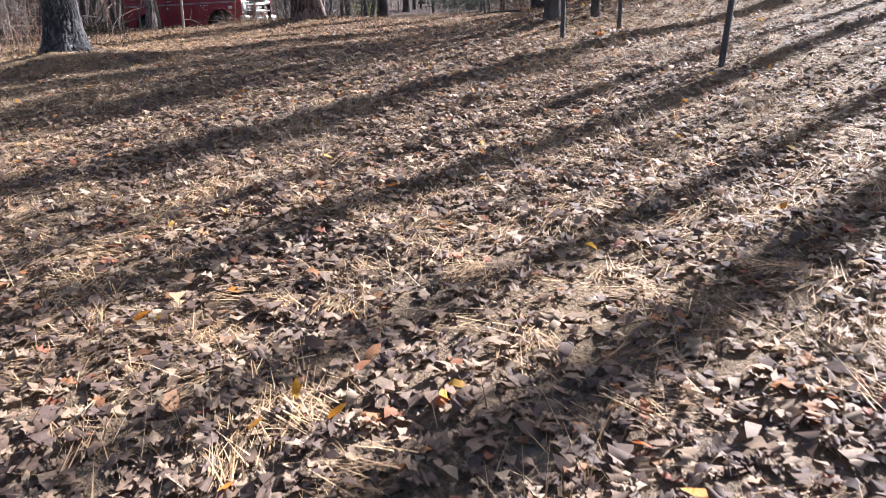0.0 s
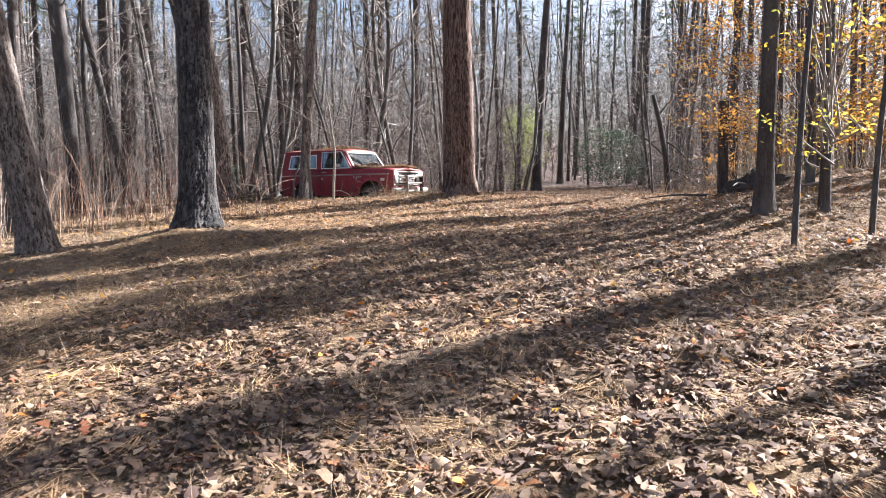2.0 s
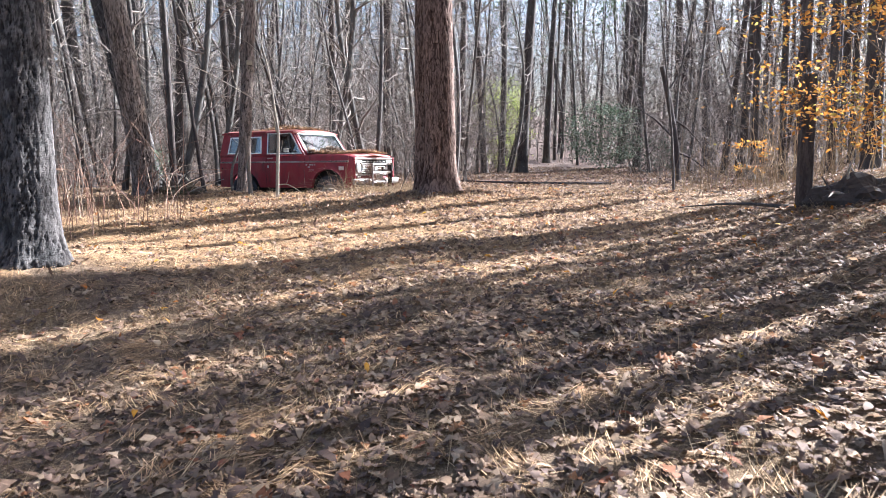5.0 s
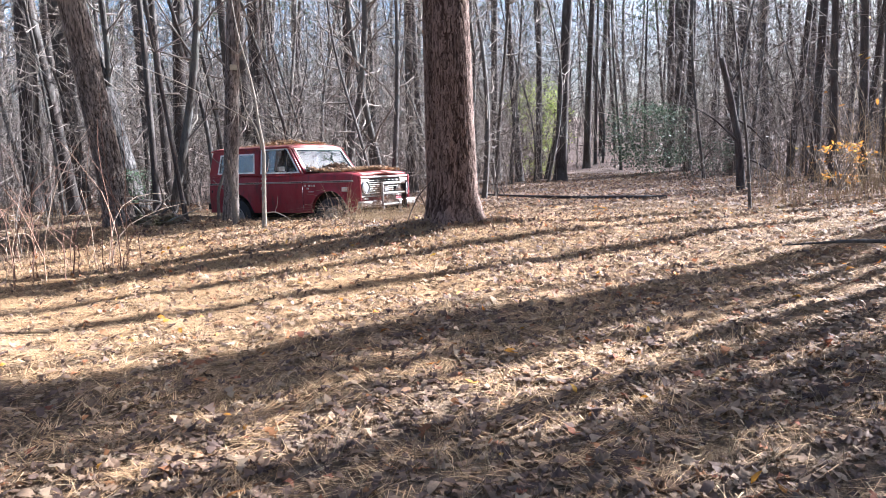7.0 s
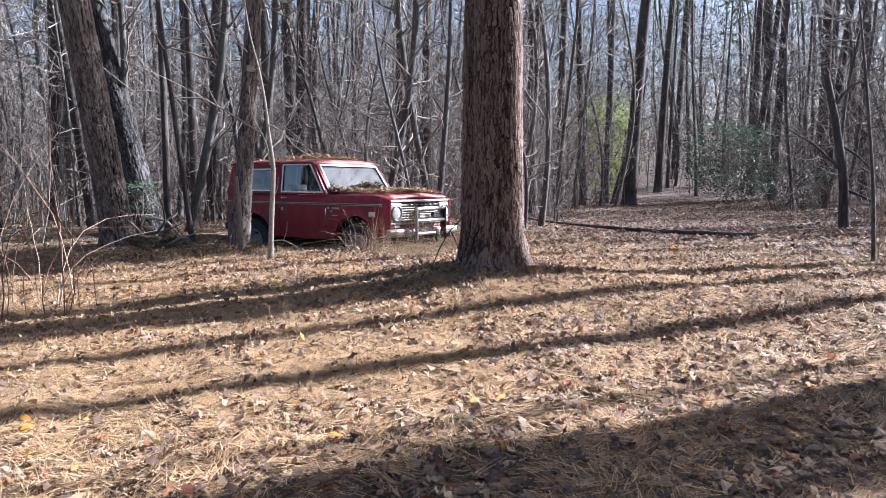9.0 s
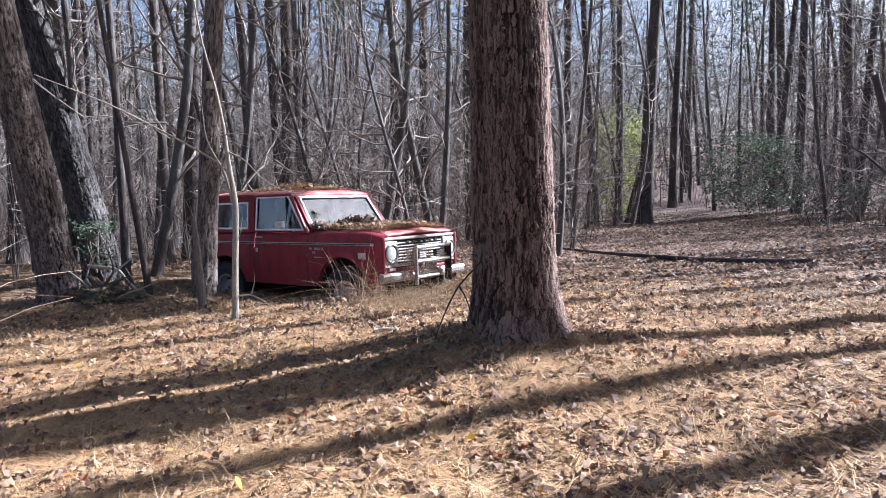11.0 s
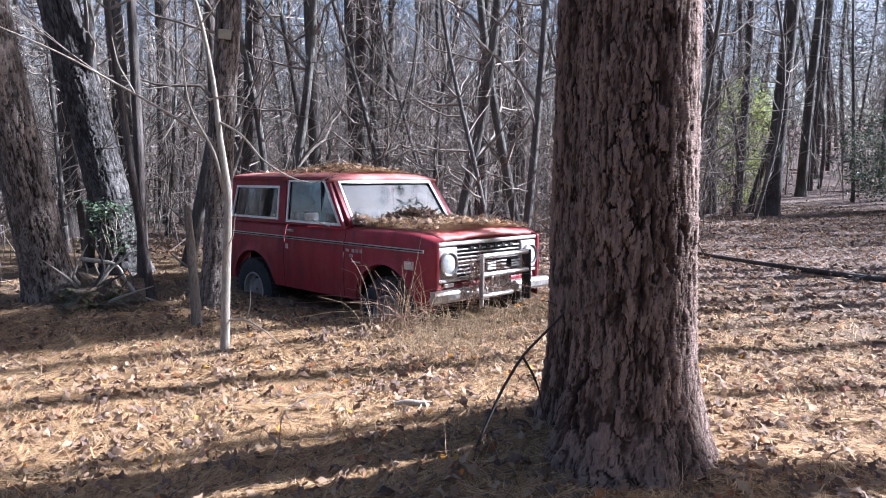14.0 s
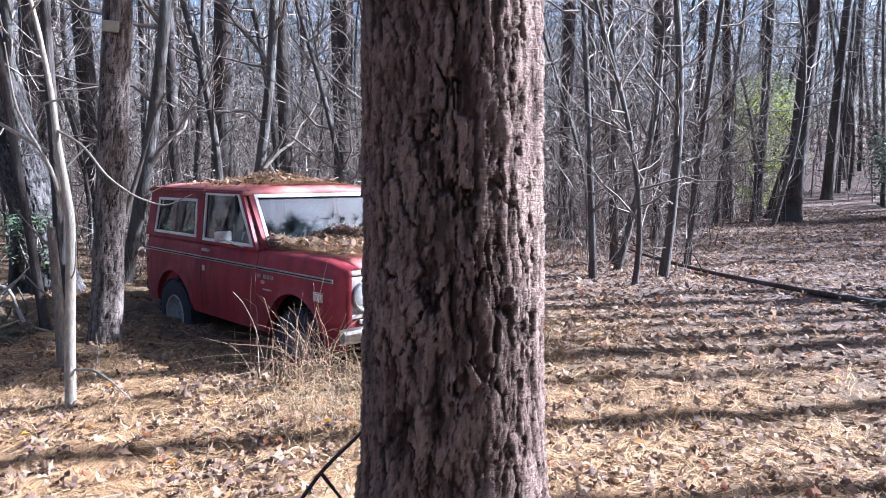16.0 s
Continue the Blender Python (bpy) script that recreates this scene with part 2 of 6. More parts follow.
def gz(x, y):
    z = (np.interp(y - 0.9, YK, ZK) + np.interp(y, YK, ZK) + np.interp(y + 0.9, YK, ZK)) / 3
    z = z + 0.13 * np.exp(-((x - 3.7) ** 2 + (y + 2.55) ** 2) / 1.1)
    z = z + 0.19 * np.exp(-((x - 3.1) ** 2 + (y + 9.35) ** 2) / 1.2)
    z = z + 0.12 * np.exp(-((x - 10.1) ** 2 + (y + 7.4) ** 2) / 1.0)
    z = z + 0.15 * sm(8, 11, x) * sm(-14, -9, y) + 1.1 * sm(11, 24, x)
    z = z + 0.3 * sm(7.6, 11, x) * sm(-9, -4, y) - 0.1 * np.exp(-((x - 6.8) ** 2 + (y + 3.8) ** 2) / 3.0)
    z = z - 0.12 * np.exp(-(((x + 1.2) / 2.2) ** 2 + ((y + 0.2) / 1.3) ** 2) ** 2)
    return z + 0.0007 * np.clip(np.hypot(x, y) - 35, 0, 85) ** 2


def rough_z(x, y):
    """Ground with its small lumps."""
    return gz(x, y) + 0.02 * np.sin(x * 2.1 + 1.3 * np.sin(y * 1.7)) * np.sin(y * 2.7 + x) + 0.008 * np.sin(7 * x + 3 * y) * np.sin(6 * y - 2 * x) + 0.014 * np.sin(13 * x + 2.2 * np.sin(5.3 * y)) * np.sin(11 * y + 2.6 * np.sin(4.1 * x + 1))


def axis(lo, hi, fine_lo, fine_hi, step, grow=1.25):
    mid = list(np.arange(fine_lo, fine_hi + 1e-6, step))
    s, v = step, fine_lo
    left = []
    while v > lo:
        s *= grow
        v -= s
        left.append(max(v, lo))
    s, v = step, mid[-1]
    right = []
    while v < hi:
        s *= grow
        v += s
        right.append(min(v, hi))
    return np.array(left[::-1] + mid + right)


def build_ground():
    xs, ys = axis(-400, 400, -6, 14, 0.11, 1.25), axis(-200, 500, -20, 8, 0.11, 1.25)
    X, Y = np.meshgrid(xs, ys, indexing="xy")
    Z = rough_z(X, Y)
    nx, ny = len(xs), len(ys)
    i, j = np.meshgrid(np.arange(nx - 1), np.arange(ny - 1), indexing="xy")
    k = j * nx + i
    quads = np.stack([k, k + 1, k + nx + 1, k + nx], -1).reshape(-1, 4)
    me = big_mesh("ground", np.stack([X, Y, Z], -1).reshape(-1, 3), quads, M_GROUND, True)
    return tagged(new("ground", me), "forest floor of brown leaf litter and pine straw", "ground", kind="structure")


build_ground()

# ---- leaf litter: every leaf and needle its own small sheet ----
WAY = np.array([(a[1][0], a[1][1]) for a in PATH])


def way_distance(x, y):
    return np.sqrt(((x[:, None] - WAY[None, :, 0]) ** 2 + (y[:, None] - WAY[None, :, 1]) ** 2).min(1))


OAK = np.array([(0, 0), (0.2, 0.17), (0.36, 0.08), (0.55, 0.27), (0.72, 0.1), (1.0, 0.0), (0.72, -0.1), (0.55, -0.27), (0.36, -0.08), (0.2, -0.17)])
LOBED = np.array([(0, 0), (0.14, 0.06), (0.2, 0.2), (0.3, 0.09), (0.4, 0.12), (0.47, 0.3), (0.58, 0.12), (0.68, 0.14), (0.76, 0.22), (0.84, 0.07), (1.0, 0.0),
                  (0.84, -0.07), (0.76, -0.22), (0.68, -0.14), (0.58, -0.12), (0.47, -0.3), (0.4, -0.12), (0.3, -0.09), (0.2, -0.2), (0.14, -0.06)])
OVAL = np.array([(0, 0), (0.3, 0.2), (0.68, 0.19), (1.0, 0.0), (0.68, -0.19), (0.3, -0.2)])


def leaf_sheets(name, shape, x, y, z, size, seed, mat, tilt=0.4, curl=0.5, up=None):
    """One mesh of many curled leaves, each a closed outline folded along its rib."""
    r = np.random.default_rng(seed)
    n, k = len(x), len(shape)
    half = k // 2
    L, W = shape[:, 0] - 0.5, shape[:, 1]
    cu, cup, tw = r.normal(0, curl, (n, 1)), r.uniform(-0.2, 1.0, (n, 1)), r.normal(0, 0.5, (n, 1))
    lx = np.repeat(L[None], n, 0)
    ly = W[None] * r.uniform(0.75, 1.2, (n, 1))
    lz = cu * lx ** 2 + cup * np.abs(ly) * 0.9 + tw * lx * ly + 0.05 * r.normal(0, 1, (n, k))
    P = np.stack([lx, ly, lz], -1) * size[:, None, None]
    a, t1, t2 = r.uniform(0, 2 * np.pi, n), r.normal(0, tilt, n), r.normal(0, tilt, n)

    def turn(P, ax, ay, ang):
        c, s = np.cos(ang)[:, None], np.sin(ang)[:, None]
        u, v = P[..., ax].copy(), P[..., ay].copy()
        P[..., ax], P[..., ay] = c * u - s * v, s * u + c * v
    turn(P, 0, 2, t1)
    turn(P, 1, 2, t2)
    turn(P, 0, 1, a)
    low = P[..., 2].min(1) if up is None else np.zeros(n)
    P += np.stack([x, y, z - low * 0.75], -1)[:, None, :]
    F = [(0, 1, k - 1)] + [q for i in range(1, half - 1) for q in ((i, i + 1, k - i), (i + 1, k - i - 1, k - i))] + [(half - 1, half, half + 1)]
    F = np.array(F)
    tris = (F[None] + (np.arange(n) * k)[:, None, None]).reshape(-1, 3)
    return big_mesh(name, P.reshape(-1, 3), tris, mat)


def scatter(r, n, x0, x1, y0, y1, near, far, soft):
    """Places whose density falls off with the distance from the way."""
    x, y = r.uniform(x0, x1, n), r.uniform(y0, y1, n)
    d = way_distance(x, y)
    keep = r.uniform(0, 1, n) < np.clip(np.exp(-np.maximum(0, d - near) / soft), far, 1)
    return x[keep], y[keep]


def patchy(x, y, s, seed):
    """Slow variation 0..1 over the ground."""
    return 0.5 + 0.25 * np.sin(x * s + seed) * np.sin(y * s * 1.3 + 2 * seed) + 0.25 * np.sin((x + y) * s * 0.6 + 3 * seed) * np.sin((x - 2 * y) * s * 0.4)


def litter():
    r = np.random.default_rng(17)
    # oak leaves lie thick on the right of the way, thinner on the straw round the pine
    x, y = scatter(r, 620000, -6, 16, -20, 9, 2.0, 0.07, 2.4)
    thick = np.clip(0.45 + 0.09 * (x - 3) - 0.035 * (y + 4), 0.55, 1.0) * (0.35 + 0.65 * patchy(x, y, 1.9, 1))
    thick = thick * (1 - 0.45 * np.clip((8.5 - x) / 3, 0, 1) * patchy(x, y, 0.9, 6) * (y < -5))
    thick = thick * (1 - 0.4 * np.exp(-(((x - 1.6) / 2.6) ** 2 + ((y + 3.4) / 2.2) ** 2)))
    k = r.uniform(0, 1, len(x)) < thick
    x, y = x[k], y[k]
    half = r.uniform(0, 1, len(x)) < 0.62
    close = (way_distance(x, y) < 2.0) & half & (r.uniform(0, 1, len(x)) < 0.6)
    cx, cy = x[close], y[close]
    me = leaf_sheets("lobed_leaves", LOBED, cx, cy, rough_z(cx, cy) + 0.006, 0.05 + 0.075 * r.beta(1.3, 1.8, len(cx)), 19, M_LITTER, 0.22, 0.5)
    tagged(new("lobed_leaves", me), "curled lobed oak leaves in tans and browns", "leaves", kind="stuff")
    half, x, y = half[~close], x[~close], y[~close]
    for nm, sh, m in (("oak_leaves", OAK, half), ("oval_leaves", OVAL, ~half)):
        a, b = x[m], y[m]
        me = leaf_sheets(nm, sh, a, b, rough_z(a, b) + 0.004, 0.035 + 0.085 * r.beta(1.3, 2.2, len(a)), 18 + len(nm), M_LITTER, 0.2, 0.45)
        tagged(new(nm, me), "curled dry fallen leaves in tans and browns", "leaves", kind="stuff")
    # leaves round the great pine and the truck
    n = 20000
    a, b = r.normal(2.4, 2.8, n), r.normal(-2.6, 2.3, n)
    k = (r.uniform(0, 1, n) < 0.25 + 0.75 * patchy(a, b, 2.3, 4)) & ~((a > -3.3) & (a < 0.75) & (np.abs(b) < 0.95))
    a, b = a[k], b[k]
    tagged(new("pale_leaves", leaf_sheets("pale_leaves", OAK, a, b, rough_z(a, b) + 0.012, 0.04 + 0.075 * r.beta(1.3, 2.0, len(a)), 45, M_LITTER, 0.6, 0.9)), "pale curled oak leaves on pine straw", "leaves", kind="stuff")
    # bright leaves dropped among them
    n = 650
    a, b = r.uniform(0, 13, n), r.uniform(-19, 2, n)
    tagged(new("yellow_leaves", leaf_sheets("yellow_leaves", OVAL, a, b, rough_z(a, b) + 0.02, r.uniform(0.045, 0.09, n), 44, M_BRIGHTLEAF)), "yellow and orange leaves scattered on the litter", "leaves", kind="stuff")
    # pine straw: mats of needles that lie the same way, heaped in small drifts
    x, y = scatter(r, 26000, -6, 13, -19, 6, 2.4, 0.1, 2.6)
    k = r.uniform(0, 1, len(x)) < np.clip(0.95 - 0.1 * (x - 4) + 0.035 * (y + 4), 0.4, 1.0) * (0.35 + 0.65 * patchy(x, y, 1.3, 2))
    ex, ey = r.normal(2.4, 2.6, 6500), r.normal(-4.2, 2.2, 6500)
    k2 = (ey > -9) & ~((ex > -3.3) & (ex < 0.75) & (np.abs(ey) < 0.95))
    cx, cy = np.concatenate([x[k], ex[k2]]), np.concatenate([y[k], ey[k2]])
    m = 32
    size = np.repeat(r.uniform(0.07, 0.17, len(cx)), m)
    lift = np.repeat(r.uniform(0.004, 0.034, len(cx)), m)
    az = np.repeat(r.uniform(0, 2 * np.pi, len(cx)), m) + r.normal(0, 0.42, len(cx) * m)
    n = len(az)
    off = r.normal(0, 0.55, (n, 2)) * size[:, None]
    x, y = np.repeat(cx, m) + off[:, 0], np.repeat(cy, m) + off[:, 1]
    L, w = r.uniform(0.1, 0.23, n), r.uniform(0.0014, 0.0034, n)
    dx, dy = np.cos(az) * L, np.sin(az) * L
    x, y = x - dx / 2, y - dy / 2
    heap = lift * np.exp(-(off ** 2).sum(1) / (size ** 2 * 0.7))
    z0 = rough_z(x, y) + r.uniform(0.002, 0.014, n) + 0.6 * heap
    z1 = rough_z(x + dx, y + dy) + r.uniform(0.002, 0.03, n) + heap * r.uniform(0.2, 1.1, n)
    V = np.stack([np.stack([x - dy / L * w, y + dx / L * w, z0], -1), np.stack([x + dy / L * w, y - dx / L * w, z0], -1), np.stack([x + dx, y + dy, z1], -1)], 1)
    tagged(new("pine_straw", big_mesh("pine_straw", V.reshape(-1, 3), np.arange(3 * n).reshape(-1, 3), M_STRAW)), "golden brown fallen pine needles", "pine straw", kind="stuff")

    # dry grass blades standing in tufts
    n = 30000
    tx, ty = r.uniform(-3, 13, 900), r.uniform(-19, 3, 900)
    q = r.integers(0, 900, n)
    x, y = tx[q] + r.normal(0, 0.12, n), ty[q] + r.normal(0, 0.12, n)
    az, h, w = r.uniform(0, 2 * np.pi, n), r.uniform(0.05, 0.19, n), r.uniform(0.0012, 0.0024, n)
    z = rough_z(x, y)
    lx, ly = r.normal(0, 0.55, n) * h, r.normal(0, 0.55, n) * h
    V = np.stack([np.stack([x - np.cos(az) * w, y - np.sin(az) * w, z], -1), np.stack([x + np.cos(az) * w, y + np.sin(az) * w, z], -1), np.stack([x + lx, y + ly, z + h], -1)], 1)
    tagged(new("dry_grass", big_mesh("dry_grass", V.reshape(-1, 3), np.arange(3 * n).reshape(-1, 3), M_STRAWSTEM)), "pale dry grass blades in thin tufts", "grass", kind="stuff")
    # leaves lying further off in the wood
    n = 62000
    inner = r.uniform(0, 1, n) < 0.75
    x, y = np.where(inner, r.uniform(-9, 10, n), r.uniform(-22, 22, n)), np.where(inner, r.uniform(0, 22, n), r.uniform(-8, 34, n))
    k = way_distance(x, y) > 6
    x, y = x[k], y[k]
    tagged(new("wood_leaves", leaf_sheets("wood_leaves", OVAL, x, y, rough_z(x, y) + 0.005, r.uniform(0.05, 0.12, len(x)), 71, M_LITTER, 0.35)), "brown leaves covering the wood's floor", "leaves", kind="stuff")


litter()

# ---- trees ----
def trunk_path(h, lean_x, lean_y, bend, n, seed, power=1.0):
    r = np.random.default_rng(seed)
    t = np.linspace(0, 1, n) ** power
    p1, p2 = r.uniform(0, 6.28, 2)
    x = lean_x * h * t + bend * (np.sin(t * 5 + p1) - np.sin(p1))
    y = lean_y * h * t + bend * (np.sin(t * 4 + p2) - np.sin(p2))
    return np.stack([x, y, h * t - 0.12], -1)


def bare_branches(soup, path, radii, count, lo, hi, length, seed, rise=0.5, twigs=3, sides=4):
    """Limbs along the trunk, each with side twigs."""
    r = np.random.default_rng(seed)
    n = len(path)
    zs = (path[:, 2] - path[0, 2]) / (path[-1, 2] - path[0, 2])
    for _ in range(count):
        k = min(int(np.searchsorted(zs, r.uniform(lo, hi))), n - 2)
        base = path[k]
        az, L = r.uniform(0, 6.28), length * r.uniform(0.45, 1.2)
        d = np.array([math.cos(az), math.sin(az), rise * r.uniform(0.2, 1.8)])
        d /= np.linalg.norm(d)
        s = np.linspace(0, 1, 6)[:, None]
        pts = base + d * L * s + np.array([0, 0, 1]) * (r.uniform(-0.1, 0.35) * L * s ** 2) + np.cumsum(r.normal(0, 0.04 * L, (6, 3)), 0) * (s > 0)
        r0 = min(radii[k] * 0.5, 0.008 + 0.012 * L)
        soup.add(*tube(pts, np.linspace(r0, 0.004, 6), sides))
        for _ in range(twigs):
            q = r.integers(2, 6)
            d2 = d + r.normal(0, 0.6, 3)
            l2 = L * r.uniform(0.2, 0.5)
            s2 = np.linspace(0, 1, 4)[:, None]
            p2 = pts[q] + d2 * l2 * s2 + np.array([0, 0, 0.2]) * l2 * s2 ** 2 + r.normal(0, 0.03 * l2, (4, 3)) * (s2 > 0)
            soup.add(*tube(p2, np.linspace(max(0.004, r0 * 0.4), 0.003, 4), 3))


def needle_crown(path, lo, spread, count, seed, mat):
    """Pine tufts: sprays of long thin triangles round the upper limbs."""
    r = np.random.default_rng(seed)
    zs = (path[:, 2] - path[0, 2]) / (path[-1, 2] - path[0, 2])
    V, F = [], []
    n = 0
    for _ in range(count):
        t = r.uniform(lo, 1)
        k = min(int(np.searchsorted(zs, t)), len(path) - 1)
        az, d = r.uniform(0, 6.28), spread * (1.15 - 0.8 * (t - lo) / (1 - lo)) * r.uniform(0.25, 1)
        c = path[k] + np.array([math.cos(az) * d, math.sin(az) * d, 0.25 * d + r.normal(0, 0.2)])
        m = 14
        dirs = r.normal(0, 1, (m, 3)) + [0, 0, 0.3]
        dirs /= np.linalg.norm(dirs, axis=1)[:, None]
        side = np.cross(dirs, r.normal(0, 1, (m, 3)))
        side /= np.linalg.norm(side, axis=1)[:, None]
        L = r.uniform(0.22, 0.5, (m, 1))
        v = np.stack([c + side * 0.035, c - side * 0.035, c + dirs * L], 1).reshape(-1, 3)
        V.append(v)
        F.append(np.arange(3 * m).reshape(-1, 3) + n)
        n += 3 * m
    return big_mesh("crown", np.concatenate(V), np.concatenate(F), mat)


def simple_tree(name, h, r0, lean, bend, mat, seed, branches=10, blen=2.0, lo=0.35, sides=10, flare=0.5, crown=0, twigs=3, rise=0.5, taper=0.72, spread=2.2, crown_low=0.66):
    root = thing(name)
    n = 30
    path = trunk_path(h, lean[0], lean[1], bend, n, seed, 1.6)
    t = (path[:, 2] - path[0, 2]) / h
    rad = r0 * (1 - taper * t) * (1 + flare * np.exp(-t * h / 0.25))
    part("trunk", big_mesh("trunk", *tube(path, rad, sides), mat, True), None, root)
    if branches:
        s = Soup()
        bare_branches(s, path, rad, branches, lo, 0.97, blen, seed + 1, rise, twigs)
        tagged(part("crown", s.mesh("crown", M_TWIG if r0 < 0.1 else mat), None, root), kind="stuff")
    if crown:
        tagged(part("foliage", needle_crown(path, crown_low, spread, crown, seed + 2, M_NEEDLES_GREEN), None, root), kind="stuff")
    return root


# bark worked into the trunk: fissures between long plates
def plates(U, Z, cols, tall, seed):
    """Cell pattern that closes round the trunk; U runs 0..cols, Z in cells. Gives the nearest and the second distance and the cell's number."""
    size = 997
    r = np.random.default_rng(seed)
    jx, jz, hs = r.uniform(0, 1, size), r.uniform(0, 1, size), r.uniform(0, 1, size)
    f1, f2, own = np.full(U.shape, 9.0), np.full(U.shape, 9.0), np.zeros(U.shape)
    iu, iz = np.floor(U).astype(int), np.floor(Z).astype(int)
    for a in (-1, 0, 1):
        for b in (-1, 0, 1):
            cu, cz = iu + a, iz + b
            k = ((cu % cols) * 131 + cz * 277) % size
            d = np.hypot((cu + jx[k] - U) * 1.15, cz + jz[k] - Z)
            closer = d < f1
            f2 = np.where(closer, f1, np.minimum(f2, d))
            own = np.where(closer, hs[k], own)
            f1 = np.where(closer, d, f1)
    return f1, f2, own


def trunk_noise(A, Z, nu, fz, seed, octaves=3):
    """Value noise that closes round the trunk, about -1..1."""
    out, amp, total = 0.0, 1.0, 0.0
    for o in range(octaves):
        g = np.random.default_rng(seed + 31 * o).uniform(-1, 1, 4099)
        U, W = A / (2 * np.pi) * nu, Z * fz + 50
        iu, iw = np.floor(U).astype(int), np.floor(W).astype(int)
        a, b = U - iu, W - iw
        a, b = a * a * (3 - 2 * a), b * b * (3 - 2 * b)

        def corner(p, q):
            return g[(((iu + p) % nu) * 613 + (iw + q) * 1549) % 4099]
        out = out + amp * ((1 - a) * (1 - b) * corner(0, 0) + a * (1 - b) * corner(1, 0) + (1 - a) * b * corner(0, 1) + a * b * corner(1, 1))
        total += amp
        amp, nu, fz = amp * 0.55, nu * 2, fz * 2
    return out / total


def bark_trunk(name, r0, zs, around, seed, lean=(0, 0), taper=0.02, flare=0.35, depth=0.028, cols=26, tall=0.13, bend=0.02, lobes=0.06, mat=None, flat=()):
    """A trunk with modelled bark: zs are the ring heights, flat the turns and shares of flattened faces."""
    r = np.random.default_rng(seed)
    zs = np.asarray(zs)
    ang = np.linspace(0, 2 * np.pi, around, endpoint=False)
    A, Zm = np.meshgrid(ang, zs, indexing="xy")
    ph = r.uniform(0, 6.28, 8)
    warp_u = 0.55 * trunk_noise(A, Zm, 7, 1.1, seed, 2) + 0.26 * trunk_noise(A, Zm, 30, 26, seed + 3, 2)
    warp_z = 0.5 * trunk_noise(A, Zm, 24, 3, seed + 5) + 0.35 * trunk_noise(A, Zm, 40, 20, seed + 7, 2)
    f1, f2, own = plates(A / (2 * np.pi) * cols + warp_u, Zm / tall + warp_z, cols, tall, seed + 1)
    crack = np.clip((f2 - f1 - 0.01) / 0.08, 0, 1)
    crack = np.maximum(crack, np.clip(trunk_noise(A, Zm, 22, 6, seed + 9) * 3 - 0.1, 0, 0.8))
    n2 = int(cols * 1.6)
    g1, g2, own2 = plates(A / (2 * np.pi) * n2 + 1.7 * warp_u, Zm / (tall * 0.5) + 1.6 * warp_z, n2, tall, seed + 2)
    flake = np.clip((g2 - g1 - 0.01) / 0.09, 0, 1)
    n3 = cols * 3
    e1, e2, own3 = plates(A / (2 * np.pi) * n3 + 2.6 * warp_u, Zm / (tall * 0.36) + 2.4 * warp_z, n3, tall, seed + 3)
    fibre = trunk_noise(A, Zm, max(24, around // 4), 16, seed + 11, 2)
    h = depth * (crack * (0.3 + 0.22 * own) + crack * (0.28 * np.round(own2 * 3) / 3 + 0.3 * np.round(own3 * 4) / 4 + 0.08 * flake) + 0.13 * fibre)
    h += 0.0016 * r.normal(0, 1, h.shape) * crack
    lob = lobes * (np.sin(3 * A + ph[5]) + 0.7 * np.sin(5 * A + ph[6] + 0.3 * Zm) + 0.4 * np.sin(8 * A + ph[7]))
    fl = np.exp(-np.maximum(Zm, 0) / 0.26)
    R = r0 * (1 - taper * Zm) * (1 + 0.25 * lob + flare * fl * (1 + 2.6 * lob)) + h - depth * 0.7
    if flat:
        for turn_deg, share in flat:
            side = np.maximum(np.cos(A - radians(turn_deg)), 0.05)
            R = -0.01 * np.log(np.exp(-R / 0.01) + np.exp(-np.minimum(share * r0 * (1 - taper * Zm) * (1 + flare * fl) / side + h - depth * 0.7, 1.5) / 0.01))
    cx = lean[0] * Zm + bend * np.sin(Zm * 0.8 + ph[0])
    cy = lean[1] * Zm + bend * np.sin(Zm * 0.7 + ph[1])
    V = np.stack([cx + R * np.cos(A), cy + R * np.sin(A), Zm], -1).reshape(-1, 3)
    n = len(zs)
    i, j = np.meshgrid(np.arange(n - 1), np.arange(around), indexing="ij")
    j2 = (j + 1) % around
    quads = np.stack([i * around + j, i * around + j2, (i + 1) * around + j2, (i + 1) * around + j], -1).reshape(-1, 4)
    me = big_mesh(name, V, quads, mat or M_BARK, False)
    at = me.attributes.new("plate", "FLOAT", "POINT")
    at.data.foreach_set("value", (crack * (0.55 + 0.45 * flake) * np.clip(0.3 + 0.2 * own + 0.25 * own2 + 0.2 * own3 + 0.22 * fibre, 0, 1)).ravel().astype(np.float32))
    return me


def rings(top, fine, fine_top, coarse):
    a = np.arange(-0.2, fine_top, fine)
    b = np.arange(fine_top, top, coarse)
    return np.concatenate([a, b, [top]])


def at_ground(x, y, rz=0.0, s=1.0, sink=0.0):
    return pose(x, y, float(gz(x, y)) - sink, 0, 0, rz) @ Matrix.Scale(s, 4)


